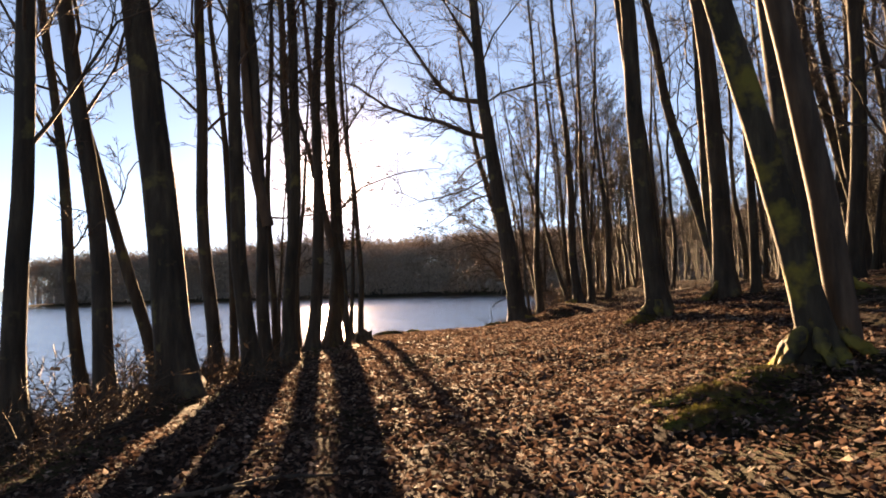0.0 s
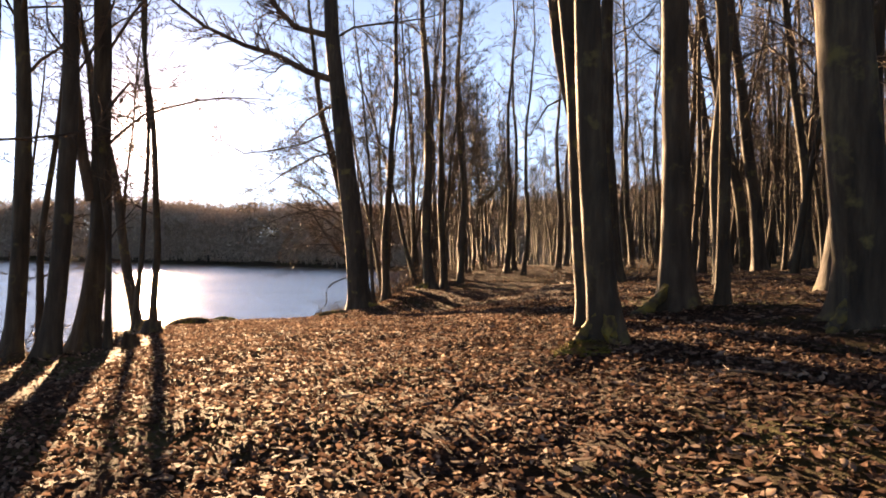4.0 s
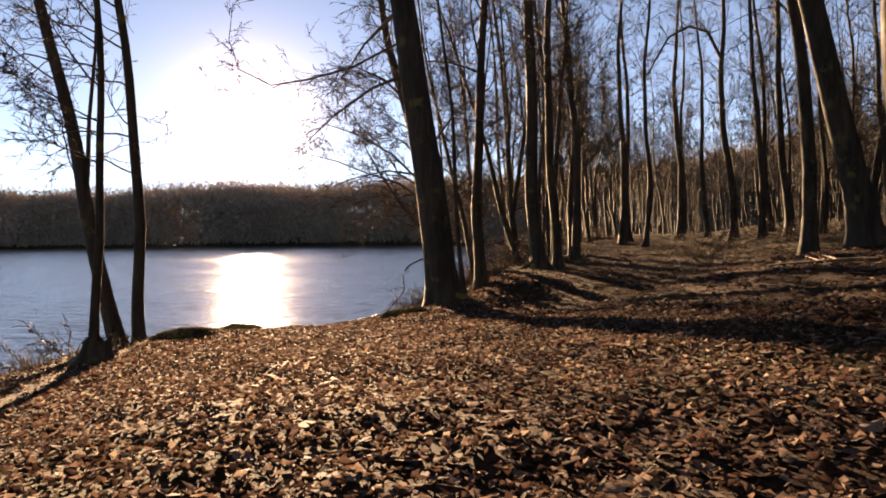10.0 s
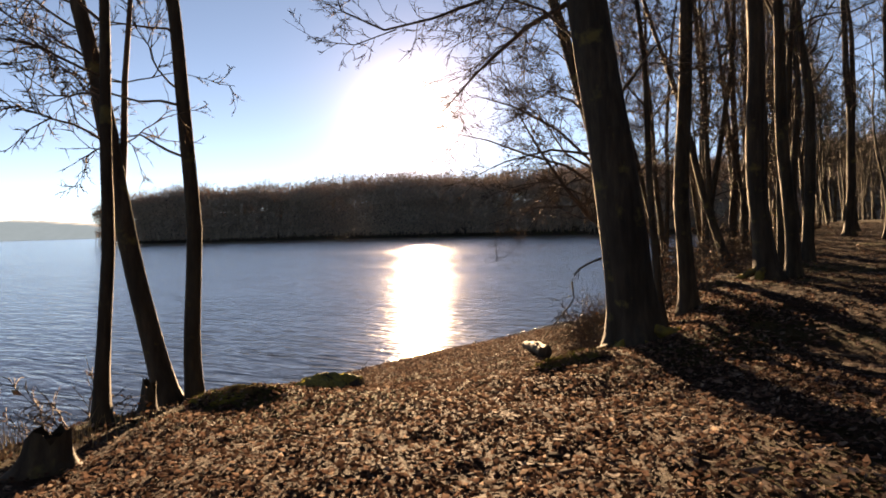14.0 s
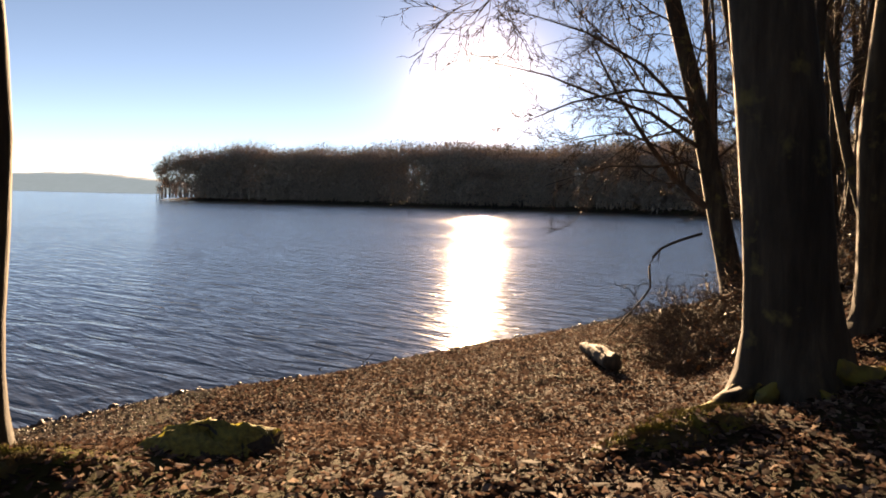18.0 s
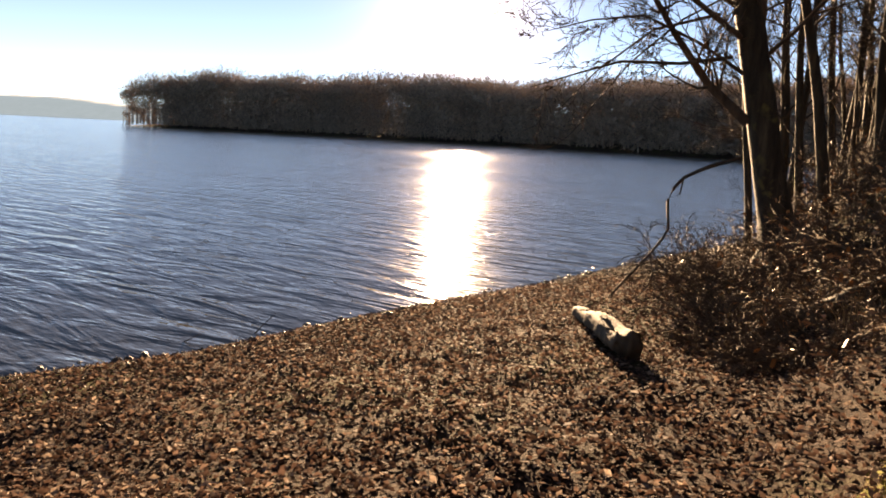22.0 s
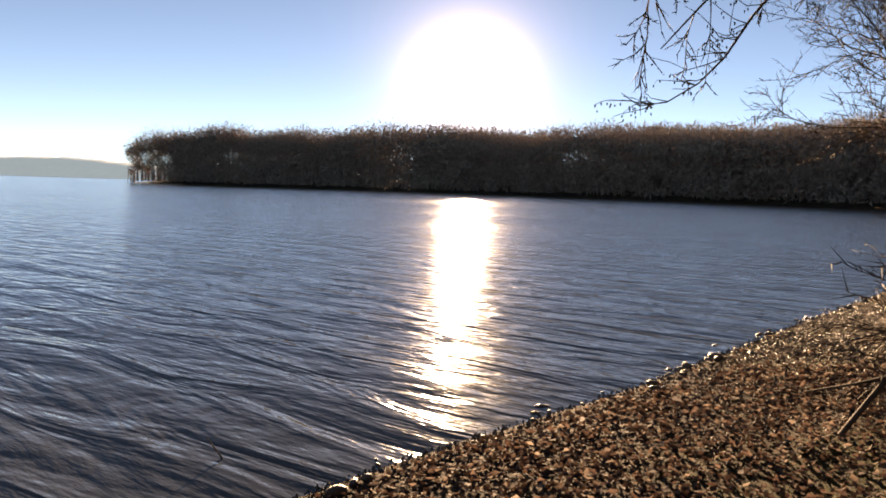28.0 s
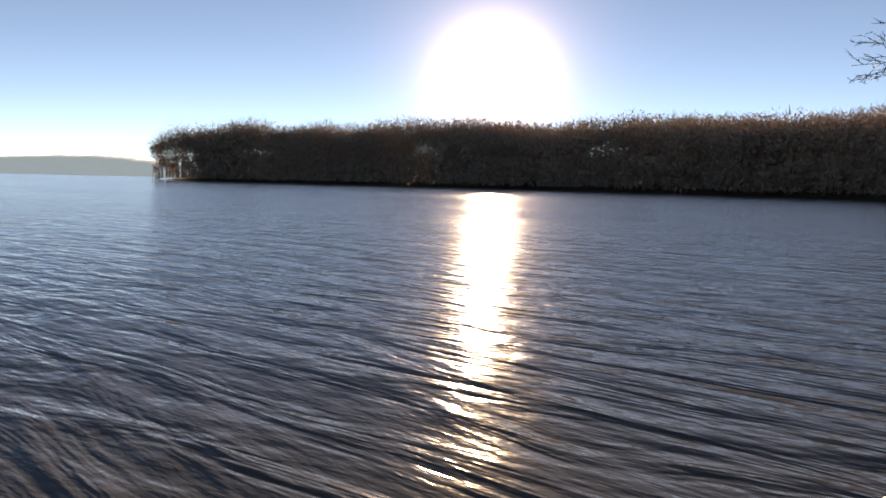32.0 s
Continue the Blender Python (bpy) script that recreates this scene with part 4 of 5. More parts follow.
def distant_stand(rows):
    """The slim bare trees far along the path: stems with a fork, limbs and fine twigs, joined."""
    rng = np.random.default_rng(77)
    out = Tubes()
    for x, y, h, r in rows:
        line = trunk_line(rng, foot(x, y, 0.1), (rng.normal(-0.04, 0.06), 0), h, 0.13, 9)
        out.tube(line, r * (1.1 - 0.95 * np.linspace(0, 1, 10)), 6)
        at = rng.uniform(3, 9, 26)
        i = np.minimum(8, at.astype(int))
        p = line[i] + (line[i + 1] - line[i]) * (at - i)[:, None]
        a = rng.uniform(0, 2 * math.pi, 26)
        q = p + np.stack([np.cos(a), np.sin(a), rng.uniform(0.5, 1.4, 26)], -1) * (h * rng.uniform(0.08, 0.2, 26) * (1.25 - at / 9))[:, None]
        out.spikes(p, q, r * 0.3)
        for k in range(12):
            u = rng.uniform(0.2, 1, (26, 1))
            b = p + (q - p) * u
            out.spikes(b, b + ((q - p) * 0.25 + rng.normal(0, 0.45, (26, 3)) + (0, 0, 0.15)) * rng.uniform(0.5, 1.5, (26, 1)), 0.016, True)
    tagged(out.make("distant_trees", BARK), "slim bare trees standing close along the far path", "trees", kind="stuff")


# The slope on the landward side, closely wooded as far as the ridge.
for _ in range(240):
    x, y = rng.uniform(24, 72), rng.uniform(16, 115)
    if lane(x, y) > 4 and x > 0.42 * y + 4:
        far_spots.append((x, y, rng.uniform(12, 19), rng.uniform(0.07, 0.17)))
distant_stand(far_spots)


def wooded(name, spots, seed, mat, label, shoots, size):
    """Bare woods: each tree a stem and a rounded crown, close twigs within and fine ones at its rim."""
    rng = np.random.default_rng(seed)
    pts = np.array(spots)
    pts = pts[(lake_distance(pts) > 0.8) & ~((pts[:, 0] < 0.42 * pts[:, 1] + 8) & (pts[:, 1] < 150))]
    n = len(pts)
    x, y, g = pts[:, 0], pts[:, 1], ground(pts[:, 0], pts[:, 1])
    tip = np.clip((-166 - x) / 14, 0, 1)
    h = rng.uniform(20.5, 24.5, n) * np.interp(x, (-192, -180, -150, -60, 10, 40), (0.74, 0.92, 1.1, 1.1, 1.0, 0.96)) * (1 + 0.05 * np.sin(x * 0.07 + 1) + 0.05 * np.sin(x * 0.19 + y * 0.1))
    h *= np.where(rng.random(n) < 0.3, rng.uniform(0.3, 0.65, n), 1.0)
    rad = h * rng.uniform(0.28, 0.4, n) * (1 - 0.3 * tip)
    out = Tubes()
    base = np.column_stack([x, y, g - 0.4])
    out.spikes(base, np.column_stack([x + rng.normal(0, 0.6, n), y, g + h * 0.6]), 0.1 + 0.005 * h)
    m = n * shoots
    i = np.repeat(np.arange(n), shoots)
    d = units(rng.normal(0, 1, (m, 3)))
    far = rng.random(m) ** 0.5
    p = np.column_stack([x[i], y[i], g[i] + h[i] * 0.64]) + d * far[:, None] * np.column_stack([rad[i], rad[i], h[i] * 0.3])
    low = rng.random(m) < 0.24 * (1 - tip[i])
    p[low, 2] = g[i[low]] + h[i[low]] * rng.uniform(0, 0.4, low.sum())
    way = d * 0.5 + rng.normal(0, 0.6, (m, 3))
    rim = (far > 0.86) & ~low
    length = size * np.where(rim, rng.uniform(0.35, 1.0, m), rng.uniform(0.9, 2.0, m))
    wide = size * np.where(rim, rng.uniform(0.025, 0.06, m), (0.07 + 0.6 * (1 - far)) * rng.uniform(0.6, 1.2, m) * (1 - 0.5 * tip[i]))
    wide[low] = size * rng.uniform(0.15, 0.4, low.sum())
    out.spikes(p, p + way * length[:, None], wide, True)
    tagged(out.make(name, mat), label, "woods", kind="stuff")


def far_woods():
    """The bare woods of the headland, the far hills and the ridge behind the path."""
    rng = np.random.default_rng(9)
    line = np.array(((-190, 294), (-150, 301), (-100, 303), (-40, 291), (10, 258), (40, 228), (51, 197), (59, 167), (75, 150), (100, 140)), float)
    seg = np.linalg.norm(np.diff(line, axis=0), axis=1)
    along = np.concatenate([[0], np.cumsum(seg)])
    spots = []
    for _ in range(3800):
        s = rng.uniform(0, along[-1])
        i = max(0, min(len(seg) - 1, int(np.searchsorted(along, s) - 1)))
        p = line[i] + (line[i + 1] - line[i]) * (s - along[i]) / seg[i]
        dirn = (line[i + 1] - line[i]) / seg[i]
        spots.append(tuple(p + np.array((-dirn[1], dirn[0])) * (rng.uniform(0, 1) ** 1.25 * min(105, 14 + 0.9 * s) + 1.5)))
    wooded("far_woods", spots, 19, HAZE_PALE_TWIG, "brown bare woods covering the hills across the lake", 170, 0.75)
    spots = [(rng.uniform(70, 200), rng.uniform(25, 175)) for _ in range(1300)]
    wooded("hill_woods", spots, 20, HILL_WOOD, "dark brown bare woods on the ridge behind the path", 120, 0.7)


def distant_hills():
    """The low wooded ridge far down the lake."""
    rng = np.random.default_rng(4)
    verts, faces = [], []
    n = 160
    for k in range(n + 1):
        u = k / n
        x, y = -1750 + 1750 * u, 1080 + 420 * math.sin(u * 2.2)
        top = 30 + 12 * math.sin(u * 7) + 5 * math.sin(u * 23 + 1) + rng.uniform(-1.2, 1.2)
        verts += [(x, y, -2), (x + 5, y + 60, top * 0.7), (x + 12, y + 160, top), (x + 15, y + 420, top * 0.5)]
        if k:
            b = 4 * (k - 1)
            for j in range(3):
                faces.append((b + j, b + 4 + j, b + 5 + j, b + 1 + j))
    ob = mesh_object("backdrop", verts, faces, HAZE_GLOW)
    tagged(ob, "low wooded ridge far down the lake, haze painted as glow", "hills", kind="structure")


far_woods()
distant_hills()

# ---- forest floor ----


def on_path(y):
    return np.interp(y, (0, 5, 13, 20, 25, 30, 34, 38, 42), (1.5, 1.3, 2.2, 2.4, 1.8, 1.2, 0.4, -0.4, 0.2))


def leaf_litter():
    """Dead leaves, each a small folded and curled blade."""
    rng = np.random.default_rng(21)
    px, py = [], []
    for n, wide, y0, y1 in ((84000, 3.4, 1.0, 33.0), (40000, 7.5, 1.5, 44.0), (42000, 4.2, 31.0, 43.0), (6000, 14.0, 2.0, 40.0)):
        y = rng.uniform(y0, y1, n)
        x = np.where(y < 42, on_path(y), np.interp(y, (42, 62), (5, 15))) + rng.uniform(-wide, wide * 1.05, n)
        px.append(x)
        py.append(y)
    px.append(rng.uniform(-6.2, -1.5, 9000))
    py.append(rng.uniform(5, 31, 9000))
    x, y = np.concatenate(px), np.concatenate(py)
    d = lake_distance(np.stack([x, y], -1))
    keep = d > 0.12
    x, y = x[keep], y[keep]
    n = len(x)
    z = ground(x, y)
    size = rng.uniform(0.018, 0.041, n) * np.interp(y, (33, 38), (1.0, 0.88))
    yaw = rng.uniform(0, 2 * math.pi, n)
    tilt = rng.normal(0, 0.4, n)
    roll = rng.normal(0, 0.4, n)
    fold = rng.uniform(0.05, 0.55, n)
    curl = rng.uniform(-0.2, 0.5, n)
    # blade: stem, three across the middle, tip
    lx = np.stack([-1.0 + 0 * size, 0 * size, 0 * size, 0 * size, 1.0 + 0 * size], -1)
    ly = np.stack([0 * size, -0.62 + 0 * size, 0 * size, 0.62 + 0 * size, 0 * size], -1)
    lz = np.stack([curl, fold, 0 * size, fold, curl], -1)
    lx, ly, lz = (v * size[:, None] for v in (lx, ly, lz))
    ct, st, cr, sr, cy, sy = (f(v)[:, None] for v in (tilt, roll, yaw) for f in (np.cos, np.sin))
    ly, lz = ly * cr - lz * sr, ly * sr + lz * cr
    lx, lz = lx * ct + lz * st, -lx * st + lz * ct
    wx, wy = lx * cy - ly * sy, lx * sy + ly * cy
    lift = rng.uniform(0.004, 0.03, n)
    v = np.stack([x[:, None] + wx, y[:, None] + wy, np.maximum(z[:, None] + lift[:, None] + lz, z[:, None] + 0.002)], -1).reshape(-1, 3)
    b = 5 * np.arange(n)[:, None]
    f = np.concatenate([b + np.array((0, 1, 2)), b + np.array((1, 4, 2)), b + np.array((0, 2, 3)), b + np.array((2, 4, 3))], 1).reshape(-1, 3)
    me = bpy.data.meshes.new("leaf_litter")
    me.vertices.add(len(v))
    me.vertices.foreach_set("co", v.ravel())
    me.loops.add(f.size)
    me.loops.foreach_set("vertex_index", f.ravel().astype(np.int32))
    me.polygons.add(len(f))
    me.polygons.foreach_set("loop_start", np.arange(0, f.size, 3, dtype=np.int32))
    me.update(calc_edges=True)
    me.validate()
    me.materials.append(LEAF)
    ob = new("leaf_litter", me)
    tagged(ob, "curled brown and tan dead leaves covering the forest floor", "leaves", kind="stuff")


leaf_litter()


def leaf_fragments():
    """Small broken leaves: trodden bits on the beach, and the cover of the farther floor."""
    rng = np.random.default_rng(22)
    a = rng.uniform(29.5, 47, 24000)
    b = rng.uniform(8, 75, 65000)
    x = np.concatenate([np.interp(a, (29.5, 34.6, 38.2, 41.9, 45.5, 47), (-5, -4.5, -2, 0.25, 2.2, 3.0)) + rng.uniform(0.02, 1, 24000) ** 1.15 * 7.5, np.interp(b, (10, 33, 45, 70), (4.5, 5.5, 8, 17)) + np.where(rng.random(65000) < 0.5, rng.normal(1.5, 3.5, 65000), rng.uniform(-4, 16, 65000))])
    y = np.concatenate([a, b])
    d = lake_distance(np.stack([x, y], -1))
    size = np.concatenate([rng.uniform(0.012, 0.036, 24000), rng.uniform(0.03, 0.08, 65000)])
    keep = d > 0.06
    x, y, size = x[keep], y[keep], size[keep]
    n = len(x)
    z = ground(x, y)
    yaw, fold = rng.uniform(0, 6.28, n), rng.uniform(0.1, 0.7, n)
    c, s = np.cos(yaw) * size, np.sin(yaw) * size
    k = rng.uniform(0.4, 0.8, n)
    lift = rng.uniform(0.003, 0.012, n)
    t1, t2 = rng.uniform(-0.3, 0.5, n) * size, rng.uniform(-0.3, 0.5, n) * size
    v = np.stack([np.stack([x - c, y - s, z + lift + np.abs(t1)], -1), np.stack([x + s * k, y - c * k, z + lift + fold * size * 0.6], -1),
                  np.stack([x + c, y + s, z + lift + np.abs(t2)], -1), np.stack([x - s * k, y + c * k, z + lift + fold * size * 0.3], -1)], 1).reshape(-1, 3)
    q = 4 * np.arange(n)[:, None]
    f = np.concatenate([q + np.array((0, 1, 2)), q + np.array((0, 2, 3))], 1).reshape(-1, 3)
    me = bpy.data.meshes.new("leaf_fragments")
    me.vertices.add(len(v))
    me.vertices.foreach_set("co", v.ravel())
    me.loops.add(f.size)
    me.loops.foreach_set("vertex_index", f.ravel().astype(np.int32))
    me.polygons.add(len(f))
    me.polygons.foreach_set("loop_start", np.arange(0, f.size, 3, dtype=np.int32))
    me.update(calc_edges=True)
    me.validate()
    me.materials.append(LEAF)
    tagged(new("leaf_fragments", me), "small broken brown leaf bits covering beach and slope", "leaves", kind="stuff")


leaf_fragments()


def lump(name, x, y, rx, ry, h, mat, seed, label, category, sink=0.06, yaw=0.0, rough=0.16, group=""):
    """An uneven hummock or stone that sits in the ground."""
    rng = np.random.default_rng(seed)
    rings, sides = 12, 30
    verts = []
    ph = rng.uniform(0, 6.3, 6)
    for i in range(rings):
        u = i / (rings - 1)
        rr, zz = math.cos(u * math.pi / 2) ** 0.75, math.sin(u * math.pi / 2)
        for j in range(sides):
            a = 2 * math.pi * j / sides
            k = 1 + rough * (math.sin(2 * a + ph[0]) + 0.6 * math.sin(3 * a + ph[1] + 2 * u) + 0.4 * math.sin(7 * a + ph[2] + 5 * u) + 0.35 * math.sin(13 * a + ph[4] - 9 * u))
            if i == rings - 1:
                k = 0
            lx, ly = rr * k * rx * math.cos(a), rr * k * ry * math.sin(a)
            verts.append((lx * math.cos(yaw) - ly * math.sin(yaw), lx * math.sin(yaw) + ly * math.cos(yaw), zz * h * (1 + 0.8 * rough * math.sin(3 * a + ph[3] + 4 * u) + 0.6 * rough * math.sin(8 * a + ph[5] + 7 * u)) + rng.normal(0, 0.008) - sink))
    faces = []
    for i in range(rings - 1):
        for j in range(sides):
            k = (j + 1) % sides
            faces.append((i * sides + j, i * sides + k, (i + 1) * sides + k, (i + 1) * sides + j))
    faces.append(tuple(range(sides))[::-1])
    ob = mesh_object(name, verts, faces, mat)
    ob.location = (x, y, ground_at(x, y))
    tagged(ob, label, category, group)
    return ob


lump("mossy_boulder", -0.8, 29.3, 0.5, 0.3, 0.24, MOSSY_STONE, 41, "low dark boulder with a moss-covered top on the beach", "boulder", yaw=0.35)


def moss_cushion(hx, hy, rx, ry, h, turn, beside, seed):
    """A cushion of moss: a bumpy skin on the swelling of the ground, with tiny upright shoots."""
    rng = np.random.default_rng(seed)
    root = new("moss_hummock")
    root.location = (hx, hy, ground_at(hx, hy))
    c, s = math.cos(turn), math.sin(turn)
    rings, sides = 9, 28
    ph = rng.uniform(0, 6.3, 4)
    gx, gy, fall = [], [], []
    for i in range(rings):
        for j in range(sides):
            a = 2 * math.pi * j / sides
            k = 0.95 * (1 - i / (rings - 1)) * (1 + 0.22 * math.sin(2 * a + ph[0]) + 0.16 * math.sin(3 * a + ph[1]) + 0.12 * math.sin(7 * a + ph[2]))
            u, v = k * rx * math.cos(a), k * ry * math.sin(a)
            gx.append(hx + u * c - v * s)
            gy.append(hy + u * s + v * c)
            fall.append(-0.03 if i == 0 else 0.012 + rng.uniform(0, 0.016))
    gx, gy = np.array(gx), np.array(gy)
    z = ground(gx, gy) + np.array(fall)
    verts = np.stack([gx - hx, gy - hy, z - root.location[2]], -1)
    faces = [(i * sides + j, i * sides + (j + 1) % sides, (i + 1) * sides + (j + 1) % sides, (i + 1) * sides + j) for i in range(rings - 1) for j in range(sides)]
    mesh_object("moss_skin", verts.tolist(), faces, MOSS, root)
    n = 1500
    pick = rng.integers(sides, len(verts), n)
    p = verts[pick] + rng.normal(0, 0.02, (n, 3)) * (1, 1, 0)
    t = Tubes()
    t.spikes(p - (0, 0, 0.012), p + rng.normal(0, 0.010, (n, 3)) + np.stack([0 * pick, 0 * pick, rng.uniform(0.012, 0.035, n)], -1), 0.004)
    tagged(t.make("moss_fuzz", MOSS, root), kind="stuff")
    tagged(root, "low hummock of yellow-green moss " + beside, "moss", "moss hummocks")


for i, row in enumerate(HUMMOCKS):
    moss_cushion(*row, 440 + i)



def stump(x, y, r, h, lean, seed, label):
    """A broken, rotten stump with a jagged rim."""
    rng = np.random.default_rng(seed)
    root = new("tree_stump")
    root.location = foot(x, y, 0.02)
    sides = 14
    verts, faces = [], []
    rim = rng.uniform(0.65, 1.1, sides)
    for i, u in enumerate((-0.25, 0.0, 0.15, 0.4, 0.75, 1.0)):
        for j in range(sides):
            a = 2 * math.pi * j / sides
            rr = r * (1 + 0.6 * math.exp(-max(u, 0) * 5)) * (1 + 0.12 * math.cos(3 * a + seed)) * (1 - 0.15 * max(u, 0))
            hh = h * u * (rim[j] if u > 0.7 else 1)
            verts.append((rr * math.cos(a) + lean[0] * max(hh, 0), rr * math.sin(a) + lean[1] * max(hh, 0), hh if u >= 0 else -0.2))
    for i in range(5):
        for j in range(sides):
            k = (j + 1) % sides
            faces.append((i * sides + j, i * sides + k, (i + 1) * sides + k, (i + 1) * sides + j))
    mesh_object("bark_shell", verts, faces, BARK, root)
    cap = [(verts[5 * sides + j][0] * 0.8 + lean[0] * h * 0.1, verts[5 * sides + j][1] * 0.8 + lean[1] * h * 0.1, verts[5 * sides + j][2] - 0.07) for j in range(sides)] + [(lean[0] * h * 0.8, lean[1] * h * 0.8, h * 0.6)]
    capf = [(j, (j + 1) % sides, sides) for j in range(sides)] + [tuple(range(sides))[::-1]]
    mesh_object("rotten_core", cap, capf, BARK, root)
    tagged(root, label, "stump")
    return root


stump(-2.0, 25.8, 0.2, 0.34, (0.15, 0), 51, "dark broken tree stump with a pale rim on the bank")
stump(-2.45, 22.9, 0.07, 0.42, (0.45, 0), 52, "thin slanting broken stump on the bank")
stump(-2.78, 28.5, 0.09, 0.42, (0.1, 0.05), 53, "small dark stump between two alders")
stump(-1.35, 20.9, 0.14, 0.3, (0.05, 0), 54, "small dark stump at the edge of the bank")


def driftwood():
    """The pale log with scraps of bark lying on the beach."""
    root = new("driftwood_log")
    a, b = np.array((1.08, 39.0)), np.array((1.66, 36.8))
    root.location = (a[0], a[1], ground_at(*a))
    rng = np.random.default_rng(61)
    n, sides = 34, 26
    verts, faces = [], []
    way = unit(np.append(b - a, 0))
    across = np.array((way[1], -way[0], 0))
    ph = rng.uniform(0, 6.3, 4)

    def skin(u, t, proud=0.0):
        p = a + (b - a) * u
        r = (0.08 + 0.075 * u ** 0.8) * (0.6 if u == 0 else 1) * (1 + 0.06 * math.sin(9 * u + ph[0]) + 0.03 * math.sin(21 * u))
        c = np.array((p[0], p[1], ground_at(*p) + (0.6 + 0.35 * u) * r + 0.03 * math.sin(3 * u))) - np.array(root.location)
        k = r * (1 + 0.05 * math.sin(3 * t + 2 * u + ph[1]) + 0.04 * math.sin(5 * t - u + ph[2]) + 0.035 * math.sin(11 * t + u + ph[3])) + proud
        # a long split where wood has broken away near the butt
        if u > 0.5 and 0.9 < t < 1.5:
            k *= 1 - 0.3 * min(1, (u - 0.5) * 4)
        return c + across * (k * math.cos(t)) + np.array((0, 0, k * math.sin(t)))

    for i in range(n):
        u = i / (n - 1)
        for j in range(sides):
            t = 2 * math.pi * j / sides
            verts.append(tuple(skin(u, t, rng.normal(0, 0.003)) + way * (0.05 * math.sin(2 * t) + rng.normal(0, 0.02)) * (u > 0.97)))
    for i in range(n - 1):
        for j in range(sides):
            k = (j + 1) % sides
            faces.append((i * sides + j, i * sides + k, (i + 1) * sides + k, (i + 1) * sides + j))
    faces += [tuple(range(sides))[::-1], tuple(range((n - 1) * sides, n * sides))]
    mesh_object("log_body", verts, faces, DRIFT, root)
    for u, side, ln in ((0.12, -1, 0.10), (0.3, 1, 0.05), (0.8, -1, 0.12)):
        p = np.append(a + (b - a) * u, ground_at(*(a + (b - a) * u)) + 0.12) - np.array(root.location)
        s = Tubes()
        s.tube([p, p + across * side * ln * 0.5 + (0, 0, 0.06), p + across * side * ln + (0, 0, 0.09)], [0.03, 0.022, 0.01], 7)
        s.make("branch_stub", DRIFT, root)
    # ragged flakes of dark bark still holding on
    for u0, u1, t0, t1 in ((0.13, 0.24, 0.7, 2.3), (0.42, 0.6, 1.9, 2.7), (0.55, 0.66, 0.9, 1.9), (0.66, 0.97, 0.6, 1.15), (0.84, 0.99, 1.9, 3.0)):
        fv, ff_ = [], []
        for i in range(9):
            u = u0 + (u1 - u0) * i / 8
            low, high = t0 + rng.uniform(0, 0.25) + 0.25 * abs(i - 4) / 4, t1 - rng.uniform(0, 0.25) - 0.25 * abs(i - 4) / 4
            for j in range(7):
                fv.append(tuple(skin(u, low + (high - low) * j / 6, 0.003 if j in (0, 6) else 0.012 + rng.uniform(0, 0.006))))
        for i in range(8):
            for j in range(6):
                ff_.append((i * 7 + j, i * 7 + j + 1, (i + 1) * 7 + j + 1, (i + 1) * 7 + j))
        tagged(mesh_object("bark_flake", fv, ff_, BARK, root), "dark ragged bark remnant")
    lump_moss = Tubes()
    for u in (0.3, 0.34, 0.38):
        p = np.append(a + (b - a) * u, ground_at(*(a + (b - a) * u)) + 0.155) - np.array(root.location)
        lump_moss.tube([p - across * 0.07 - (0, 0, 0.03), p - across * 0.02, p + across * 0.03], [0.02, 0.035, 0.012], 7)
    tagged(lump_moss.make("moss_patch", MOSS, root), "green moss patch")
    tagged(root, "pale driftwood log with dark bark remnants on dead leaves", "log")


driftwood()


def bank_log():
    """A dark rotten log half hidden in the brambles of the bank."""
    root = new("fallen_log")
    a, b = np.array((3.45, 37.6)), np.array((4.7, 36.2))
    root.location = (a[0], a[1], ground_at(*a))
    rng = np.random.default_rng(66)
    t = Tubes()
    pts = [(*(a + (b - a) * u - a), ground_at(*(a + (b - a) * u)) - root.location[2] + 0.1 + 0.04 * math.sin(5 * u)) for u in np.linspace(0, 1, 12)]
    t.tube(pts, 0.085 * (1 - 0.3 * np.linspace(0, 1, 12)) * rng.uniform(0.9, 1.1, 12), 10)
    t.v[-1] += rng.normal(0, 0.006, t.v[-1].shape)
    t.make("log_body", BARK, root)
    tagged(root, "dark rotten log lying among brambles on the bank", "log")


bank_log()


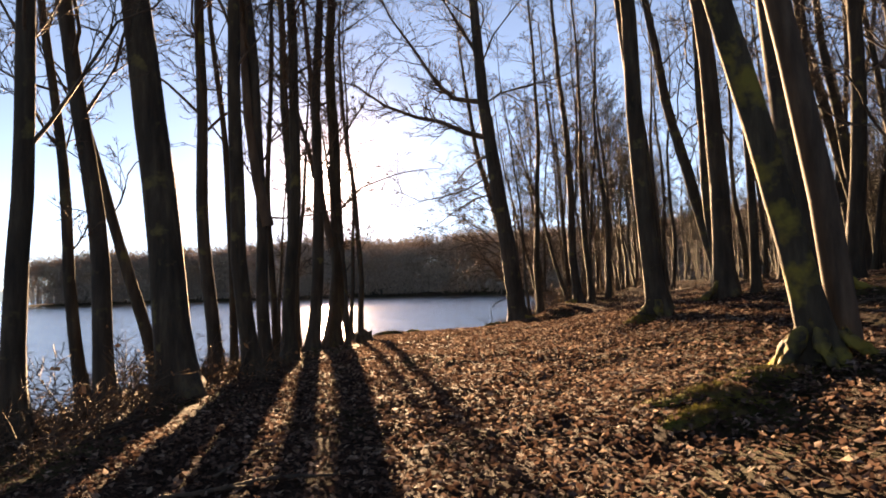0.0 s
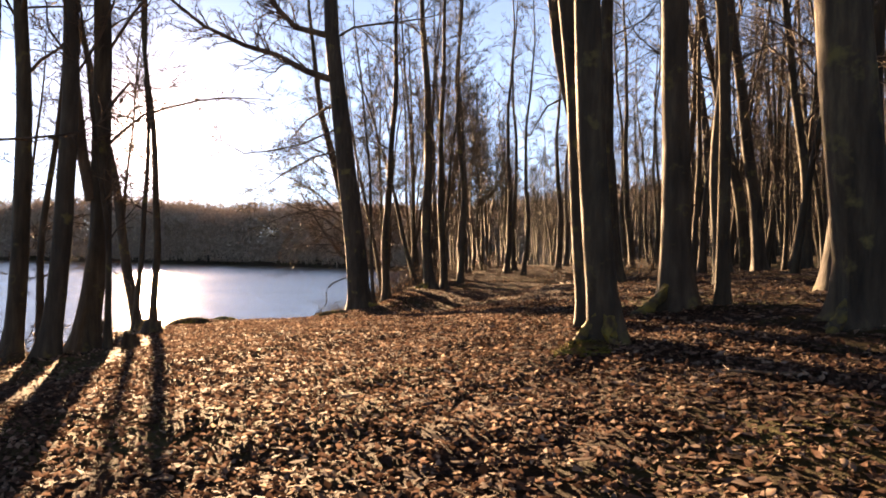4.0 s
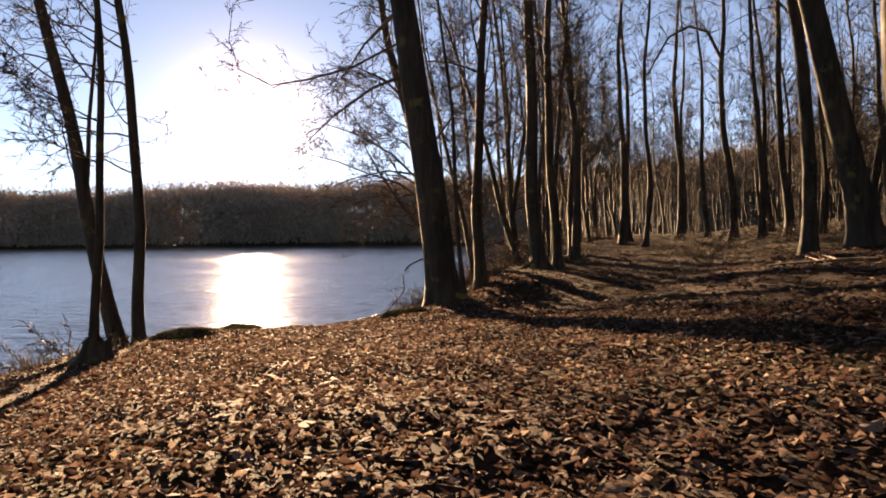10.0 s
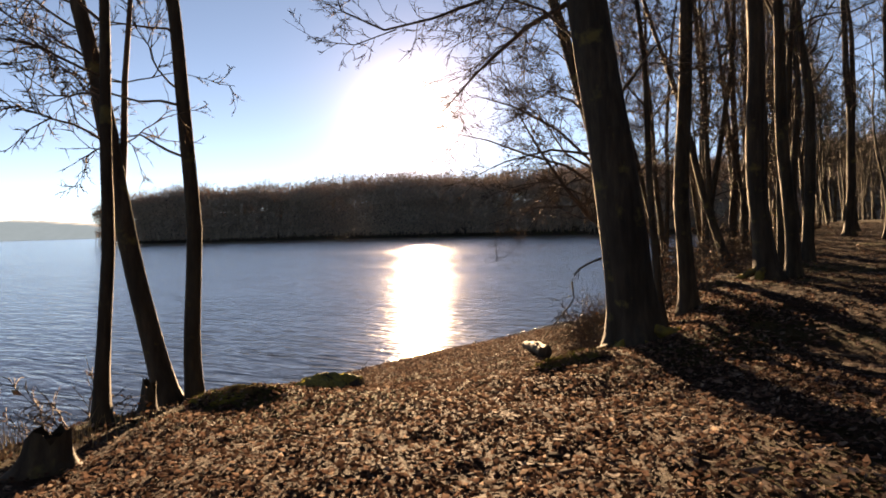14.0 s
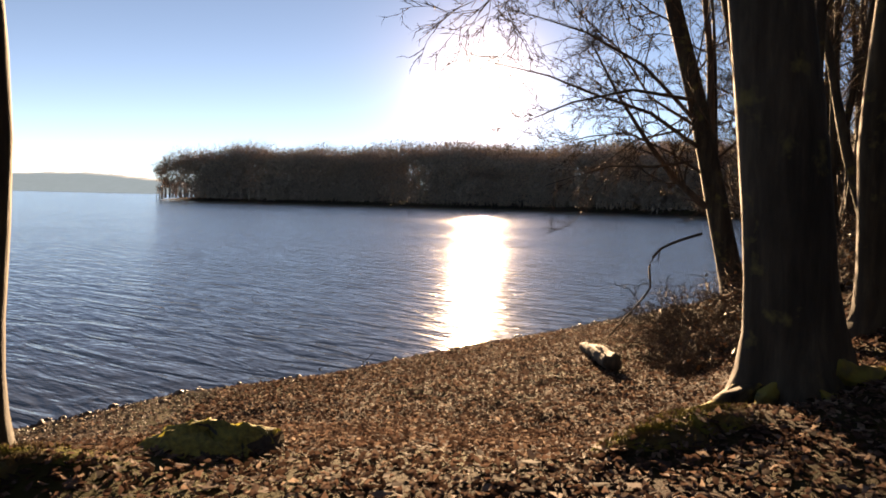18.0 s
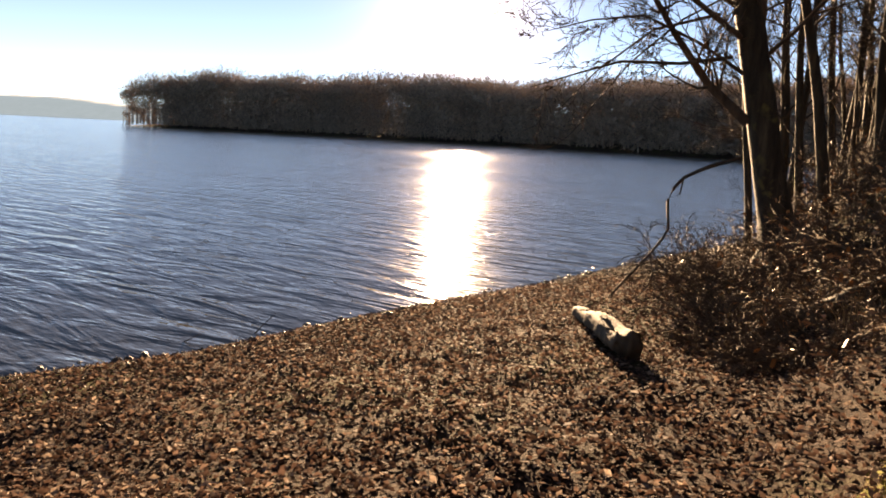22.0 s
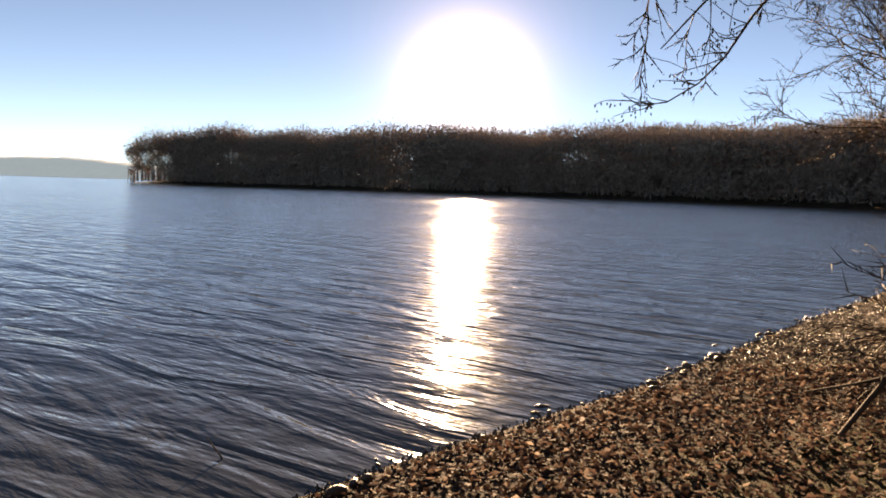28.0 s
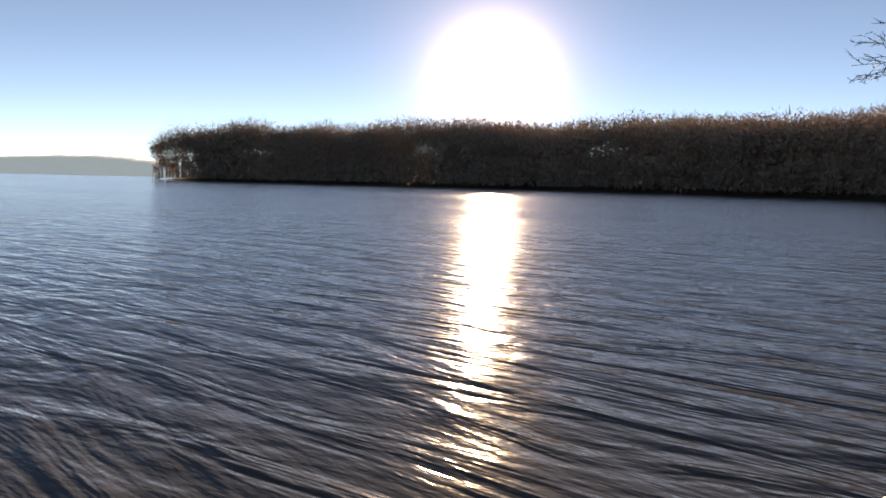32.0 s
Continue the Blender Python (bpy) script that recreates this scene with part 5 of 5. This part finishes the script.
def thicket(name, x, y, n, height, spread, seed, label, mat=None, lean=(0, 0), leaves=0, fine=(0, 8, 2)):
    """A leafless bush of many arching canes."""
    rng = np.random.default_rng(seed)
    root = new(name)
    root.location = foot(x, y, 0.02)
    t = Tubes()
    lv, lf = [], []
    for k in range(n):
        a = rng.uniform(0, 6.28)
        rr = spread * 0.4 * math.sqrt(rng.random())
        sx, sy = rr * math.cos(a), rr * math.sin(a)
        s = np.array((sx, sy, ground_at(x + sx, y + sy) - root.location[2] - 0.05))
        out = rng.uniform(0.3, 1.1) * spread / height
        way = np.array((math.cos(a) * out + lean[0], math.sin(a) * out + lean[1], 1.0))
        h = height * rng.uniform(0.45, 1.1)
        cane = grow(t, rng, s, way, h, rng.uniform(0.008, 0.016), 2, fine, rng.uniform(0.1, 0.45))
        for _ in range(leaves):
            c = cane[int(rng.integers(2, len(cane)))] + rng.normal(0, 0.012, 3)
            e1, e2 = rng.normal(0, 0.025, 3), rng.normal(0, 0.018, 3)
            b = len(lv)
            lv += [tuple(c - e1), tuple(c + e2), tuple(c + e1), tuple(c - e2)]
            lf += [(b, b + 1, b + 2), (b, b + 2, b + 3)]
    t.make("branchwork", mat or TWIG, root)
    if lf:
        tagged(mesh_object("foliage", lv, lf, BEECH_LEAF, root, False), "few withered russet leaves")
    tagged(root, label, "bush", "bushes")
    return root


thicket("thicket", 3.0, 41.2, 60, 1.35, 1.3, 71, "dense leafless thicket at the edge of the beach", lean=(-0.15, -0.05), leaves=0, fine=(0, 9, 6))
thicket("thicket", 3.9, 40.5, 70, 1.15, 1.7, 711, "dense leafless thicket round the foot of a dark tree", lean=(-0.15, -0.1), leaves=2, fine=(0, 9, 6))
thicket("thicket", 4.8, 40.2, 70, 1.2, 1.9, 712, "tangled dark brambles on the shaded bank", leaves=3, fine=(0, 9, 5))
thicket("thicket", 3.5, 37.9, 50, 0.7, 1.3, 715, "low dark bramble tangle beside a log", leaves=2, fine=(0, 9, 5))
thicket("thicket", 3.5, 36.3, 50, 0.6, 1.3, 716, "low dark bramble tangle on the bank", leaves=2, fine=(0, 9, 5))
thicket("thicket", 4.5, 36.8, 60, 0.8, 1.5, 717, "low dark bramble tangle on the bank", leaves=2, fine=(0, 9, 5))
thicket("thicket", 4.2, 35.2, 50, 0.6, 1.4, 718, "low dark bramble tangle on the bank", leaves=2, fine=(0, 9, 5))
thicket("thicket", 4.9, 38.2, 70, 1.2, 1.9, 713, "tangled dark brambles on the shaded bank", leaves=3, fine=(0, 9, 5))
thicket("thicket", 5.5, 42.2, 70, 1.4, 2.0, 714, "tangled dark brambles on the shaded bank", leaves=3, fine=(0, 9, 5))
thicket("thicket", 3.4, 39.6, 80, 0.9, 1.9, 72, "low tangled brambles under a leaning tree", lean=(-0.2, -0.1), leaves=1)
thicket("thicket", 3.0, 38.9, 60, 0.7, 1.3, 719, "low dark brambles spreading over the beach edge", lean=(-0.1, -0.1), leaves=1, fine=(0, 9, 5))
thicket("thicket", 2.9, 37.6, 150, 0.55, 1.5, 720, "matted dark brambles beside a log", leaves=0, fine=(0, 10, 7))
thicket("thicket", 3.3, 36.7, 150, 0.5, 1.5, 721, "matted dark brambles on the shaded bank", leaves=0, fine=(0, 10, 7))
thicket("thicket", 4.0, 37.6, 60, 0.9, 1.5, 73, "low tangled brambles along a bank", lean=(-0.3, 0), leaves=2)
thicket("bush", 3.5, 43.0, 40, 1.4, 1.0, 74, "leafless bush hanging over the water's edge", lean=(-0.1, 0.1))
thicket("bush", -3.5, 28.0, 20, 0.95, 1.2, 75, "twiggy bush with last leaves beside alders", lean=(-0.4, 0.1), leaves=3)
thicket("bush", -4.2, 26.0, 18, 0.8, 1.1, 76, "twiggy bush with last leaves on the lake bank", lean=(-0.3, 0), leaves=3)
for i, (x, y, n, h) in enumerate(((-3.6, 10.0, 70, 1.0), (-3.3, 13.6, 80, 1.0), (-3.0, 15.2, 80, 0.9), (-3.2, 18.0, 60, 0.8), (-3.6, 20.6, 60, 0.9), (-4.2, 8.6, 80, 1.2), (-3.2, 11.4, 100, 1.1), (-2.4, 13.5, 100, 0.8), (-2.2, 15.0, 80, 0.7), (-2.9, 9.4, 80, 0.9))):
    thicket("thicket", x, y, n, h, 1.9, 600 + i, "dark leafless scrub at the feet of bank trees", leaves=1)
thicket("bush", -5.0, 13.2, 34, 1.1, 1.8, 77, "leafless bush on the bank between trees")
thicket("bush", -4.7, 16.5, 34, 1.2, 1.8, 78, "leafless bush on the bank between trees")
thicket("bush", -4.9, 20.0, 30, 1.0, 1.6, 79, "leafless bush on the bank between trees", leaves=1)
thicket("bush", -4.0, 11.0, 30, 0.9, 1.6, 80, "leafless bush on the bank between trees")
thicket("bush", -4.9, 24.0, 22, 1.3, 1.2, 81, "leafless bush on the bank between trees")
thicket("bush", 5.6, 46.5, 40, 1.3, 1.8, 82, "russet-leaved bush on the bank past the beach", leaves=8)
thicket("bush", 7.6, 51.0, 40, 1.4, 2.0, 83, "russet-leaved bush on the bank past the beach", leaves=10)
thicket("bush", 4.8, 44.2, 36, 1.0, 1.6, 84, "leafless bush on the bank past the beach", leaves=3)
# Bushes added along the bank so that the slope behind lies in shade.
for i, (x, y) in enumerate(((6.4, 47.8), (7.8, 49.4), (9.4, 53.0), (11.0, 57.0), (13.6, 62.5), (16.4, 69.0), (6.6, 44.0))):
    thicket("bush", x, y, 60, 1.7, 2.6, 640 + i, "leafless bush added under slim bank trees for shade", leaves=1)
thicket("bush", 15.0, 47.0, 44, 1.3, 3.0, 85, "low undergrowth on the slope beside the path", leaves=4)
thicket("bush", 13.4, 40.0, 40, 1.0, 2.6, 86, "low undergrowth on the slope beside the path", leaves=4)
for i, (x, y, h) in enumerate(((12.2, 37.0, 0.9), (14.6, 43.5, 1.1), (11.8, 43.0, 0.8), (17.2, 48.5, 1.3), (17.5, 41.0, 1.2), (13.2, 33.0, 0.8), (19.5, 45.0, 1.4), (21.5, 52.5, 1.6), (16.0, 36.5, 1.1), (10.9, 35.0, 0.6))):
    thicket("bush", x, y, 46, h, 3.2, 660 + i, "brown tangled undergrowth on the wooded slope", leaves=5)
thicket("bush", 21.0, 62.0, 44, 1.6, 3.6, 87, "russet undergrowth on the slope beside the path", leaves=12)
thicket("bush", 12.0, 62.0, 44, 1.8, 3.0, 88, "russet-leaved bush on the bank past the beach", leaves=14)


def dead_branch(points, r, label, fork=None):
    root = new("dead_branch")
    root.location = points[-1]
    base = np.array(points[-1])
    t = Tubes()
    pts = np.array(points) - base
    t.tube(pts, r * (0.55 + 0.45 * np.linspace(1, 0, len(pts))), 7)
    t.make("stem", TWIG, root)
    if fork:
        for line in fork:
            f = Tubes()
            q = np.array(line) - base
            f.tube(q, r * 0.5 * (1 - 0.6 * np.linspace(0, 1, len(q))), 5)
            f.make("side_twig", TWIG, root)
    tagged(root, label, "branch")


dead_branch(((3.35, 41.7, 2.35), (2.9, 41.5, 2.2), (2.71, 41.4, 2.12), (2.5, 41.4, 2.0), (2.37, 41.38, 1.84), (2.29, 41.35, 1.62), (2.31, 41.3, 1.4), (2.33, 41.25, 1.2), (2.24, 41.1, 1.05), (2.05, 40.7, 0.86), (1.8, 40.65, 0.55), (1.5, 40.5, ground_at(1.5, 40.5) + 0.02)),
            0.032, "bent bare branch hanging down to the beach",
            (((2.05, 40.7, 0.86), (2.1, 40.5, 0.6), (2.0, 40.3, 0.4), (1.85, 40.2, ground_at(1.85, 40.2))), ((2.5, 41.4, 2.0), (2.46, 41.35, 1.75), (2.4, 41.3, 1.7)), ((1.8, 40.65, 0.55), (1.6, 40.6, 0.5), (1.3, 40.6, 0.42))))


def fallen_stick(x, y, yaw, length, r, seed, label="thin fallen stick lying on dead leaves"):
    rng = np.random.default_rng(seed)
    root = new("fallen_stick")
    root.location = foot(x, y, 0.0)
    pts = []
    for k in range(7):
        u = (k / 6 - 0.5) * length
        px, py = u * math.cos(yaw), u * math.sin(yaw) + 0.04 * length * math.sin(k * 1.3 + seed)
        pts.append((px, py, ground_at(x + px, y + py) - root.location[2] + r + 0.012))
    t = Tubes()
    t.tube(pts, r * (1 - 0.6 * np.linspace(0, 1, 7)), 6)
    t.make("stick", TWIG, root)
    tw = Tubes()
    for k in (2, 3, 4):
        p = np.array(pts[k])
        d = rng.uniform(-1, 1)
        tw.twig(p, p + np.array((math.cos(yaw + d), math.sin(yaw + d), 0.15)) * length * 0.25, r * 0.4)
    tw.make("side_twig", TWIG, root)
    tagged(root, label, "stick", "fallen sticks")


for i, (x, y, yaw, ln, r) in enumerate(((0.1, 7.4, 0.3, 1.1, 0.02), (-0.2, 8.0, 1.4, 0.7, 0.015), (0.6, 38.4, -0.2, 0.9, 0.012), (0.9, 37.6, 0.5, 0.6, 0.01), (2.1, 35.6, 0.9, 0.7, 0.012), (-1.6, 36.6, 0.6, 0.8, 0.012),
                                      (4.6, 13.0, 2.2, 0.9, 0.014), (2.9, 27.2, 0.3, 0.7, 0.012), (4.9, 29.4, 2.6, 1.1, 0.016), (7.2, 24.0, 1.9, 1.6, 0.03), (6.5, 12.2, 0.6, 1.0, 0.02))):
    fallen_stick(x, y, yaw, ln, r, 400 + i)


def water_stick(x, y, z, way, length, r):
    root = new("twig_in_water")
    root.location = (x, y, -0.12)
    t = Tubes()
    d = unit(np.array(way))
    t.tube([(0, 0, 0), tuple(d * length * 0.5), tuple(d * length + (0.03, 0, 0))], [r, r * 0.8, r * 0.3], 5)
    t.make("twig", TWIG, root)
    tagged(root, "thin twig sticking out of the water", "twig")


water_stick(-2.75, 37.25, 0, (0.6, 0.1, 0.75), 0.5, 0.01)
water_stick(-3.4, 36.6, 0, (0.75, 0.2, 0.5), 0.45, 0.009)
water_stick(-2.0, 39.4, 0, (-0.5, 0.1, 0.35), 0.4, 0.008)


def grass_tuft(x, y, n, h, seed, label):
    rng = np.random.default_rng(seed)
    v, f = [], []
    for _ in range(n):
        bx, by = rng.normal(0, 0.18, 2)
        a = rng.uniform(0, 6.28)
        hh = h * rng.uniform(0.5, 1.1)
        bend = hh * rng.uniform(0.2, 0.8)
        z = ground_at(x + bx, y + by) - ground_at(x, y)
        w = 0.004
        sx, sy = -math.sin(a) * w, math.cos(a) * w
        b = len(v)
        for u in (0, 0.5, 1):
            px, py, pz = bx + math.cos(a) * bend * u * u, by + math.sin(a) * bend * u * u, z - 0.02 + hh * u * (1 - 0.25 * u)
            k = 1 - 0.85 * u
            v += [(px - sx * k, py - sy * k, pz), (px + sx * k, py + sy * k, pz)]
        f += [(b, b + 1, b + 3, b + 2), (b + 2, b + 3, b + 5, b + 4)]
    ob = mesh_object("grass_tuft", v, f, DRY_GRASS)
    ob.location = (x, y, ground_at(x, y))
    tagged(ob, label, "grass", kind="stuff")


for i, (x, y, n, h) in enumerate(((3.2, 38.9, 60, 0.5), (3.5, 38.2, 60, 0.5), (3.1, 39.7, 50, 0.5), (3.8, 37.3, 50, 0.45), (3.7, 36.5, 40, 0.4), (2.9, 40.3, 50, 0.45), (4.2, 36.8, 50, 0.45), (-2.4, 26.6, 50, 0.4), (-3.1, 26.3, 60, 0.5), (-3.6, 27.2, 60, 0.55), (-2.0, 27.2, 30, 0.3), (-4.3, 28.2, 60, 0.5))):
    grass_tuft(x, y, n, h, 500 + i, "tuft of dry straw-coloured grass")


def shore_stones():
    """Dark wet stones along the waterline."""
    rng = np.random.default_rng(91)
    line = np.array(((-5.6, 32), (-4.5, 34.6), (-3, 36.3), (-2, 38.2), (-1.1, 39.8), (0.25, 41.9), (1.3, 43.8), (2.2, 45.5), (4.7, 50)), float)
    shapes = []
    for k in range(6):
        v, f = [], []
        ph = rng.uniform(0, 6.3, 3)
        for i in range(5):
            u = i / 4 * math.pi
            for j in range(9):
                a = 2 * math.pi * j / 9
                r = math.sin(u) * (1 + 0.2 * math.sin(2 * a + ph[0]) + 0.12 * math.sin(3 * a + ph[1] + u))
                v.append((r * math.cos(a), 0.75 * r * math.sin(a), -0.55 * math.cos(u)))
        for i in range(4):
            for j in range(9):
                q = (j + 1) % 9
                f.append((i * 9 + j, i * 9 + q, (i + 1) * 9 + q, (i + 1) * 9 + j))
        me = bpy.data.meshes.new("stone")
        me.from_pydata(v, [], f)
        me.materials.append(STONE)
        me.polygons.foreach_set("use_smooth", [True] * len(me.polygons))
        shapes.append(me)
    for k in range(130):
        i = int(rng.integers(0, len(line) - 1))
        u = rng.random()
        p = line[i] + (line[i + 1] - line[i]) * u
        out = np.array((line[i + 1][1] - line[i][1], -(line[i + 1][0] - line[i][0])))
        out /= np.linalg.norm(out)
        p = p + out * rng.normal(0.0, 0.16)
        s = rng.uniform(0.02, 0.055) * (1.5 if rng.random() < 0.12 else 1)
        ob = new("stone", shapes[k % 6])
        ob.matrix_basis = pose(p[0], p[1], ground_at(*p) + 0.2 * s, rng.normal(0, 8), rng.normal(0, 8), rng.uniform(0, 360)) @ Matrix.Scale(s, 4)
        tagged(ob, "small dark wet stone at the waterline", "stone", "shore stones")
    ob = new("stone", shapes[2])
    ob.matrix_basis = pose(-0.42, 41.15, -0.02, 0, 0, 30) @ Matrix.Scale(0.07, 4)
    tagged(ob, "dark wet stone standing in shallow water", "stone", "shore stones")
    # Fine gravel between the leaves and the water.
    v, f = [], []
    tet = np.array(((1, 0, -0.3), (-0.5, 0.85, -0.3), (-0.5, -0.85, -0.3), (0, 0, 0.7), (0.2, 0.3, 0.55)))
    for k in range(20000):
        i = int(rng.integers(0, len(line) - 1))
        p = line[i] + (line[i + 1] - line[i]) * rng.random()
        out = np.array((line[i + 1][1] - line[i][1], -(line[i + 1][0] - line[i][0])))
        out /= np.linalg.norm(out)
        p = p + out * (abs(rng.normal(0, 1.2)) - 0.06)
        s = rng.uniform(0.006, 0.02)
        a = rng.uniform(0, 6.28)
        c, sn = math.cos(a), math.sin(a)
        z = ground_at(*p) if k < 0 else 0.0
        b = len(v)
        for q in tet[:4]:
            v.append((p[0] + s * (q[0] * c - q[1] * sn), p[1] + s * (q[0] * sn + q[1] * c), s * q[2]))
        f += [(b, b + 1, b + 3), (b + 1, b + 2, b + 3), (b + 2, b, b + 3)]
    va = np.array(v)
    va[:, 2] += np.repeat(ground(va[::4, 0], va[::4, 1]), 4) + 0.004
    me = bpy.data.meshes.new("gravel")
    me.from_pydata(va.tolist(), [], f)
    me.materials.append(STONE)
    ob = new("gravel", me)
    tagged(ob, "fine wet gravel along the waterline", "gravel", kind="stuff")


shore_stones()
